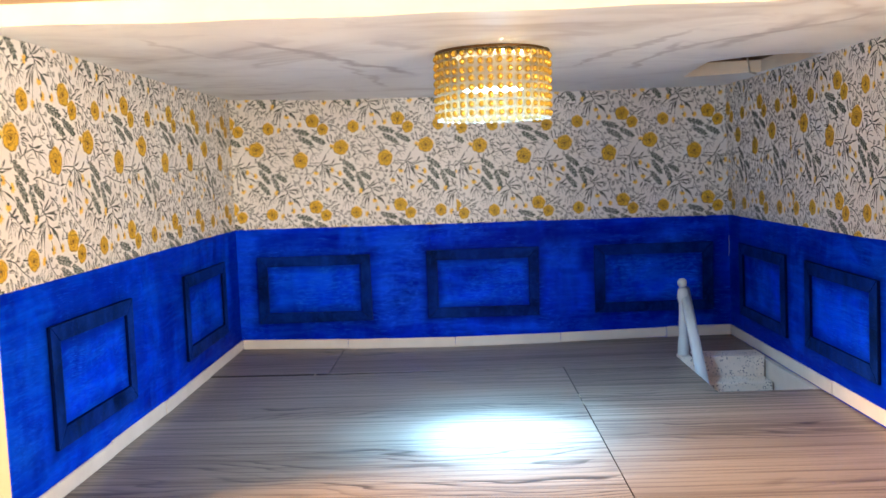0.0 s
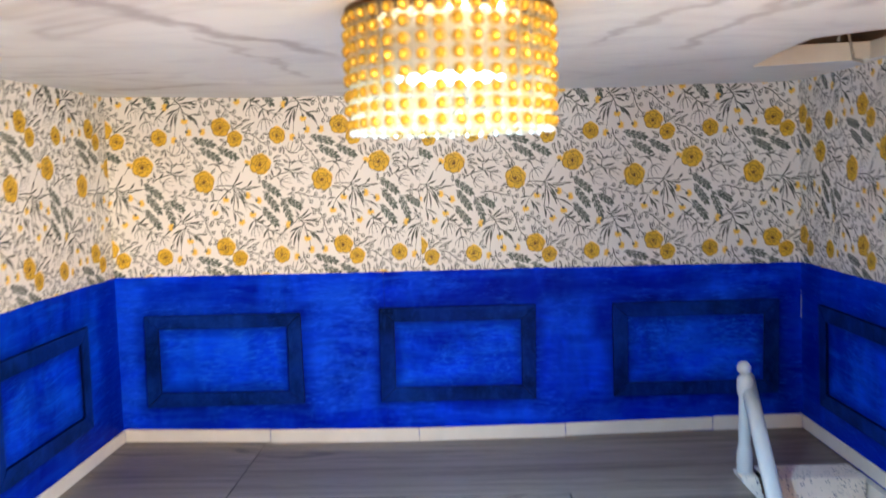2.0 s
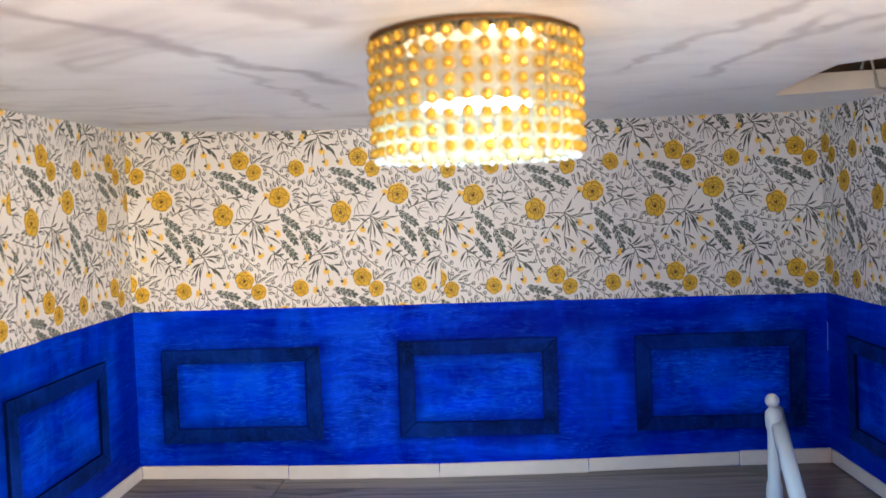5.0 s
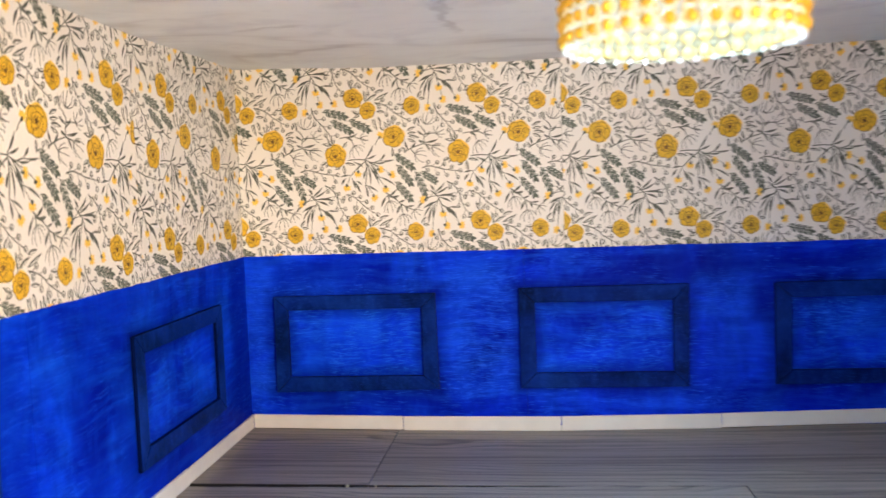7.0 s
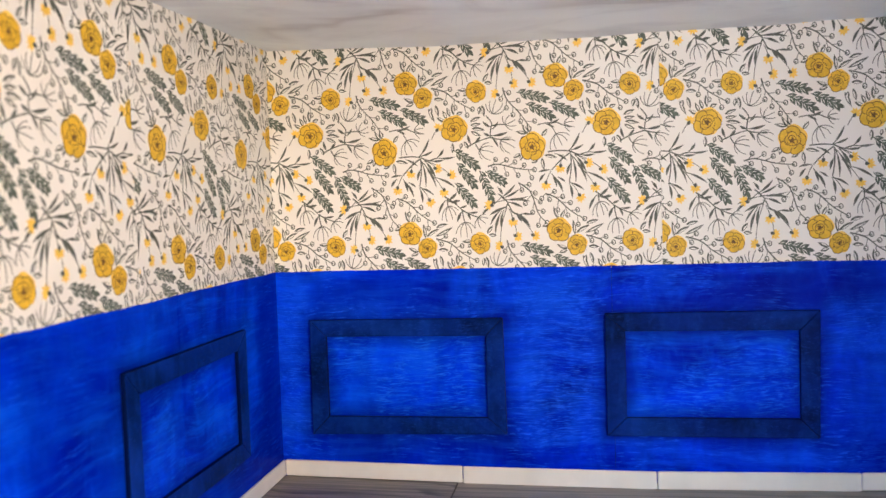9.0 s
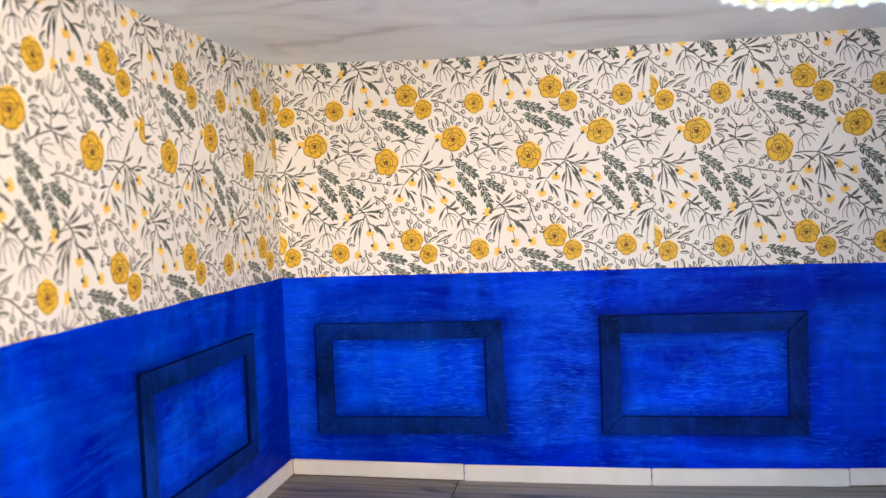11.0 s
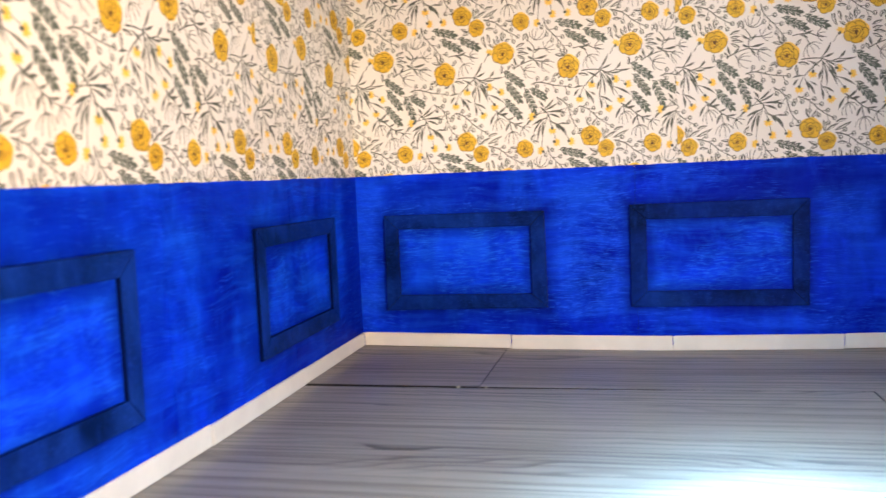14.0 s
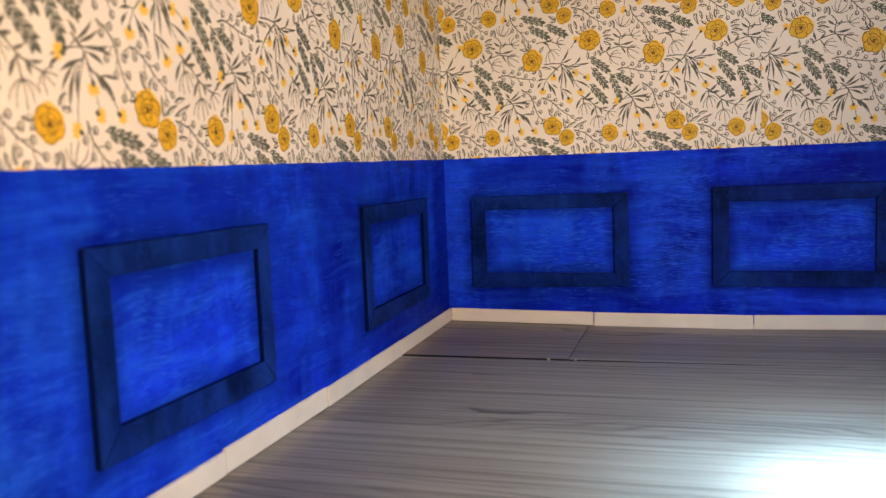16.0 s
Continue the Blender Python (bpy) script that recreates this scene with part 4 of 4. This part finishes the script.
    umbel((621, 421), (608, 377), (642, 374), (675, 395), (680, 424), (657, 448))
    umbel((554, 366), (518, 316), (542, 298), (573, 292), (608, 310), (621, 339))
    stems((271, 12), (364, 78), (364, 78), (453, 116), (285, 23), (289, 63), (369, 81), (382, 144), w=4.0)
    leaves((279, 29), (239, 108), (311, 35), (358, 29), (352, 70), (395, 53), (370, 84), (341, 147), (392, 93), (413, 133), (401, 93), (456, 87))
    umbel((291, 63), (260, 137), (286, 143), (315, 132), (335, 109), (346, 83))
    umbel((382, 144), (335, 206), (362, 221), (394, 224), (419, 201), (436, 173))
    umbel((453, 119), (439, 175), (468, 176), (493, 150), (507, 122), (493, 99))
    stems((-7, 461), (97, 449), (97, 449), (168, 472), w=3.4)
    leaves((44, 455), (109, 429), (38, 458), (82, 475))
    umbel((89, 507), (62, 589), (91, 583), (121, 565), (147, 542), (159, 513))
    umbel((132, 454), (156, 422), (179, 443), (186, 471), (162, 495))
    stems((55, 455), (89, 507), w=3.0)
    # leaves about the roses
    rose_leaves((82, 156), (54, 93), (90, 156), (113, 107), (32, 182), (-4, 196), (167, 234), (155, 157), (172, 226), (245, 180), (220, 223), (318, 169), (225, 175), (289, 155))
    rose_leaves((129, 307), (73, 286), (129, 315), (85, 330), (238, 292), (295, 293), (209, 338), (244, 411), (246, 321), (264, 382), (226, 336), (220, 379))
    rose_leaves((422, 241), (365, 244), (420, 258), (396, 276), (497, 321), (509, 381), (487, 327), (481, 370), (502, 202), (533, 157), (511, 205), (554, 208))
    rose_leaves((346, 373), (339, 310), (325, 382), (307, 333), (302, 407), (253, 385), (360, 370), (395, 356), (433, 408), (492, 382), (435, 424), (493, 416), (441, 442), (516, 450), (439, 456), (493, 479))
    rose_leaves((338, 517), (338, 572), (390, 517), (382, 549), (401, 509), (425, 549), (308, 396), (285, 350))
    rose_leaves((-54, 510), (-90, 455), (-63, 508), (-123, 496), (-46, 502), (-60, 449), (-66, 520), (-99, 543), (-96, 608), (-135, 632), (-84, 608), (-96, 646), (-3, 636), (-39, 657), (18, 627), (29, 692), (29, 616), (97, 627), (14, 519), (44, 478))
    flower((226, 500), (261, 443), -60)


draw_repeat()
PAPER_LEAVES = len(SHAPES)
for a, b, w, bow in PAPER_HOLES:
    slim(a, b, w, bow, "ink_line", 2)
HOLES = SHAPES[PAPER_LEAVES:]
del SHAPES[PAPER_LEAVES:]


def clip(poly, lo, hi):
    """The polygon cut to a rectangle."""
    for axis in (0, 1):
        for limit, sign in ((lo[axis], 1), (hi[axis], -1)):
            out = []
            for k, p in enumerate(poly):
                q = poly[k - 1]
                a, b = (q[axis] - limit) * sign, (p[axis] - limit) * sign
                if (a >= 0) != (b >= 0):
                    t = a / (a - b)
                    out.append((q[0] + (p[0] - q[0]) * t, q[1] + (p[1] - q[1]) * t))
                if b >= 0:
                    out.append(p)
            poly = out
            if len(poly) < 3:
                return []
    return poly


def paper_sheet(wall, parent, u0, u1, v0, v1, first_u, first_v, wide, high):
    """One sheet of wallpaper and its print. u runs to the right as seen from the room, v up."""
    def at(u, v, d):
        return {"back": (u, YB - d, v), "left": (XL + d, u, v), "right": (XR - d + 0.035 - 0.025 * v, -u, v)}[wall]

    bm = bmesh.new()
    quad = [bm.verts.new(at(u, v, 0.004)) for u, v in ((u0, v0), (u1, v0), (u1, v1), (u0, v1))]
    low = [bm.verts.new(at(u, v, 0.0)) for u, v in ((u0, v0), (u1, v0), (u1, v1), (u0, v1))]
    bm.faces.new(quad)
    for k in range(4):
        bm.faces.new((quad[k], low[k], low[(k + 1) % 4], quad[(k + 1) % 4]))
    sheet = part("wallpaper_sheet", bm, MAT["paper"], parent, "off-white paper printed with yellow roses and green sprigs")
    verts, faces, inks = [], [], []
    for i in range(math.floor((u0 - first_u) / wide) - 2, math.ceil((u1 - first_u) / wide) + 1):
        for j in range(math.floor((v0 - first_v) / high) - 1, math.ceil((v1 - first_v) / high) + 3):
            for src, ink_of in ((SHAPES, None), (HOLES, len(INKS))):
                for ink, layer, poly in src:
                    pts = [(first_u + (i + a) * wide, first_v + (j + b) * high) for a, b in poly]
                    us, vs = [p[0] for p in pts], [p[1] for p in pts]
                    if max(us) < u0 or min(us) > u1 or max(vs) < v0 or min(vs) > v1:
                        continue
                    if min(us) < u0 or max(us) > u1 or min(vs) < v0 or max(vs) > v1:
                        pts = clip(pts, (u0, v0), (u1, v1))
                        if not pts:
                            continue
                    d = 0.0042 + 0.0009 * layer + 1.2e-5 * (len(faces) % 67)
                    faces.append(range(len(verts), len(verts) + len(pts)))
                    verts += [tuple(c * S for c in at(u, v, d)) for u, v in pts]
                    inks.append(ink if ink_of is None else ink_of)
    me = bpy.data.meshes.new("printed_pattern")
    me.from_pydata(verts, [], [list(f) for f in faces])
    for name in INKS + ["paper"]:
        me.materials.append(MAT[name])
    me.polygons.foreach_set("material_index", inks)
    me.update()
    ob = new("printed_pattern", me)
    ob.parent = sheet
    return sheet


ZP0, ZP1 = ZW - 0.020, ZC + 0.075
paper_sheet("back", wall_back, XL + 0.006, 0.043, ZP0, ZP1, -1.905, 3.148, 1.172, 1.182)
paper_sheet("back", wall_back, 0.046, XR + 0.02, ZP0, ZP1, 0.009, 3.111, 1.164, 1.178)
paper_sheet("left", wall_left, YF - 0.02, 8.648, ZP0, ZP1, 7.040, 3.118, 1.247, 1.165)
paper_sheet("left", wall_left, 8.651, YB - 0.006, ZP0, ZP1, 7.872, 3.140, 1.262, 1.178)
paper_sheet("right", wall_right, -YB + 0.006, -8.538, ZP0, ZP1, -9.497, 3.118, 1.210, 1.165)
paper_sheet("right", wall_right, -8.535, -YF, ZP0, ZP1, -7.380, 3.155, 1.196, 1.163)


# ---------------------------------------------------------------- staircase
def staircase():
    x0, x1 = 2.93, 3.745
    stairs = thing("staircase", (3.3, 8.8, -3.4), "steep white painted wooden staircase with dark specks, dropping through the floor", "staircase")
    rise, going, y, z = 0.255, 0.285, 9.295, 0.050
    for k in range(5):
        back = 9.62 if k == 0 else y + going + 0.07
        slab = 0.018 if k == 0 else 0.17
        bm = box((x0 - 0.012 * k, y - 0.02 * (k > 0), z - slab), (x1 - 0.004 * k, back, z), 0.006 if k == 0 else 0.016)
        box((x0 - 0.012 * k + 0.005, y + 0.005, z - rise + 0.002), (x1 - 0.004 * k - 0.006, y + 0.05, z - slab + 0.005), 0.004, bm=bm)
        part("step", bm, MAT["stair"], stairs)
        y, z = y - going, z - rise
    part("corner_strip", box((x1 - 0.115, 9.288, -0.205), (x1, 9.302, 0.045), 0.004), MAT["stair"], stairs)
    low = z
    slope = rise / going
    for a, b, top, reach, mat in ((HOLE[0] + 0.006, 2.895, 0.03, 9.62, "stair"), (x1 + 0.020, XR + 0.022, -0.004, 9.66, "white_wood")):
        start = 9.40 if top > 0 else 7.9
        bm = prism([(reach, top), (reach, top - 1.3), (7.89, -1.9 - 1.0), (7.89, top - slope * (start - 7.89)), (start, top)], "x", a, b, 0.006)
        part("stringer", bm, MAT[mat], stairs)
    # the foot on which the flight stands, out of sight below
    part("flight_base", box((x0 + 0.02, 7.95, -3.4), (x1 - 0.02, 9.55, low - 0.02)), MAT["white_wood"], stairs)
    # newel post with ball finial
    nx, ny = 2.825, 9.54
    post = part("newel_post", lathe([(0.066, 0.025), (0.068, 0.04), (0.066, 0.20), (0.060, 0.24), (0.050, 0.27), (0.054, 0.40), (0.050, 0.58), (0.050, 0.68),
                                     (0.064, 0.72), (0.068, 0.78), (0.064, 0.845), (0.032, 0.885)], (nx, ny), 20), MAT["rail"], stairs, "pale grey turned post", True)
    ball = bmesh.new()
    bmesh.ops.create_uvsphere(ball, u_segments=20, v_segments=12, radius=0.058, matrix=Matrix.Translation((nx - 0.01, ny, 0.936)))
    part("finial", ball, MAT["rail"], post, "round ball finial", True)
    # rounded hand rail down the flight
    prof = [(-0.058, -0.035), (0.058, -0.035), (0.066, 0.0), (0.058, 0.030), (0.030, 0.048), (-0.030, 0.048), (-0.058, 0.030), (-0.066, 0.0)]
    bm = bmesh.new()
    rings = []
    for yy in (9.57, 9.2, 8.9, 8.6, 8.2):
        zz = 0.815 - 1.20 * (9.57 - yy)
        rings.append([bm.verts.new((nx + 0.03 + a, yy, zz + 1.5 * b)) for a, b in prof])
    for a, b in zip(rings, rings[1:]):
        for k in range(len(prof)):
            j = (k + 1) % len(prof)
            bm.faces.new((a[k], a[j], b[j], b[k]))
    bm.faces.new(rings[0][::-1])
    bm.faces.new(rings[-1])
    part("handrail", bm, MAT["rail"], stairs, "pale grey rounded hand rail", True)
    return stairs


staircase()


# ---------------------------------------------------------------- ceiling lamp
def ceiling_lamp():
    x, y = LAMP.x, LAMP.y
    R, cols, rows, pitch = 0.497, 38, 8, 0.070
    ob = thing("ceiling_lamp", (x, y, ZC), "drum ceiling lamp of gold beads round a lit cold white LED", "ceiling lamp")
    part("rim", lathe([(R - 0.004, ZC - 0.022), (R + 0.002, ZC - 0.018), (R + 0.002, ZC - 0.003), (R - 0.03, ZC - 0.003), (R - 0.03, ZC - 0.022), (R - 0.006, ZC - 0.022)], (x, y), 48), MAT["brass"], ob, "dark brass rim", True)
    # the clear net that carries the beads: hoops between rows, cords between columns
    top = ZC - 0.022
    net = bmesh.new()
    grid_v = [[net.verts.new((x + (R - 0.018) * math.cos(2 * math.pi * (c + 0.5) / cols), y + (R - 0.018) * math.sin(2 * math.pi * (c + 0.5) / cols), top - k * pitch)) for c in range(cols)]
              for k in range(rows + 1)]
    for k in range(rows):
        for c in range(cols):
            d = (c + 1) % cols
            net.faces.new((grid_v[k][c], grid_v[k][d], grid_v[k + 1][d], grid_v[k + 1][c]))
    bmesh.ops.recalc_face_normals(net, faces=net.faces[:])
    net.normal_update()
    bmesh.ops.wireframe(net, faces=net.faces[:], thickness=0.006, offset=0.0, use_replace=True, use_boundary=True, use_even_offset=True)
    shade = part("bead_shade", net, MAT["net"], ob, "clear net strung with gold beads")
    # one faceted bead, shared by all
    bm = bmesh.new()
    bmesh.ops.create_icosphere(bm, subdivisions=2, radius=1.0)
    bm.transform(Matrix.Diagonal((0.0215 * S, 0.020 * S, 0.0255 * S, 1)))
    # the amber cup behind the bead
    cup = bmesh.ops.create_icosphere(bm, subdivisions=2, radius=1.0, matrix=Matrix.Translation((0, -0.018 * S, 0)) @ Matrix.Diagonal((0.0340 * S, 0.012 * S, 0.0325 * S, 1)))
    for f in {f for v in cup["verts"] for f in v.link_faces}:
        f.material_index, f.smooth = 1, True
    me = bpy.data.meshes.new("bead")
    bm.to_mesh(me)
    bm.free()
    me.materials.append(MAT["gold"])
    me.materials.append(MAT["cup"])
    rnd = random.Random(4)
    for r in range(rows):
        for c in range(cols):
            a = 2 * math.pi * (c + rnd.uniform(-0.04, 0.04)) / cols
            b = new("bead", me)
            b.parent = shade
            b.location = Vector((R * math.cos(a), R * math.sin(a), -0.022 - (r + 0.5 + rnd.uniform(-0.04, 0.04)) * pitch)) * S
            b.rotation_euler = (rnd.uniform(-0.25, 0.25), rnd.uniform(-0.25, 0.25), a - math.pi / 2 + rnd.uniform(-0.3, 0.3))
    # a hem of small clear beads
    bm = bmesh.new()
    bmesh.ops.create_icosphere(bm, subdivisions=1, radius=0.0135 * S)
    hem = bpy.data.meshes.new("crystal_bead")
    bm.to_mesh(hem)
    bm.free()
    hem.materials.append(MAT["crystal"])
    for c in range(cols):
        a = 2 * math.pi * (c + 0.5 + rnd.uniform(-0.1, 0.1)) / cols
        b = new("crystal_bead", hem)
        b.parent = shade
        b.location = Vector(((R - 0.012) * math.cos(a), (R - 0.012) * math.sin(a), -0.022 - rows * pitch - 0.002 + rnd.uniform(-0.003, 0.003))) * S
        b.rotation_euler = (rnd.uniform(0, 3), rnd.uniform(0, 3), 0)
    puck = part("led_puck", lathe([(0.30, ZC - 0.002), (0.30, ZC - 0.29), (0.285, ZC - 0.325), (0.10, ZC - 0.326)], (x, y), 40), MAT["puck"], ob, "round white plastic light", True)
    # added emitter ring: warm glow on the ceiling, no real piece of the lamp
    part("glow_ring", lathe([(0.325, ZC - 0.068), (0.345, ZC - 0.062), (0.345, ZC - 0.038), (0.325, ZC - 0.032), (0.315, ZC - 0.050)], (x, y), 40), MAT["ring_glow"], puck, "added glowing ring that warms the ceiling about the lamp", True)
    # added emitter blocks on the near side, for the warm ceiling streaks
    arc = bmesh.new()
    for k in range(5):
        a = radians(-88 + 10 * k)
        bmesh.ops.create_cube(arc, size=1.0, matrix=Matrix.Translation((x + 0.352 * math.cos(a), y + 0.352 * math.sin(a), ZC - 0.042)) @ Matrix.Rotation(a, 4, "Z") @ Matrix.Diagonal((0.010, 0.020, 0.034, 1)))
    part("light_slots", arc, MAT["hot"], puck, "added glowing blocks that throw warm streaks on the ceiling", True)
    part("lens", lathe([(0.262, ZC - 0.327), (0.262, ZC - 0.333), (0.20, ZC - 0.340)], (x, y), 40), MAT["led"], puck, "lit cold white lens", True)
    return ob


ceiling_lamp()

# ---------------------------------------------------------------- wires in the hatch
for pts in ([(3.38, 8.3, 4.24), (3.40, 8.7, 3.95), (3.485, 9.19, 3.69), (3.528, 9.18, 3.447), (3.60, 9.17, 3.43)],
            [(3.28, 8.2, 4.24), (3.33, 8.6, 3.95), (3.44, 9.19, 3.70), (3.412, 9.19, 3.595)]):
    w = thing("hanging_wire", pts[-1], "thin pale grey wire hanging in the ceiling hatch", "wire", "wires in the hatch")
    part("strand", tube(pts, 0.012, None, 6), MAT["wire"], w, "", True)
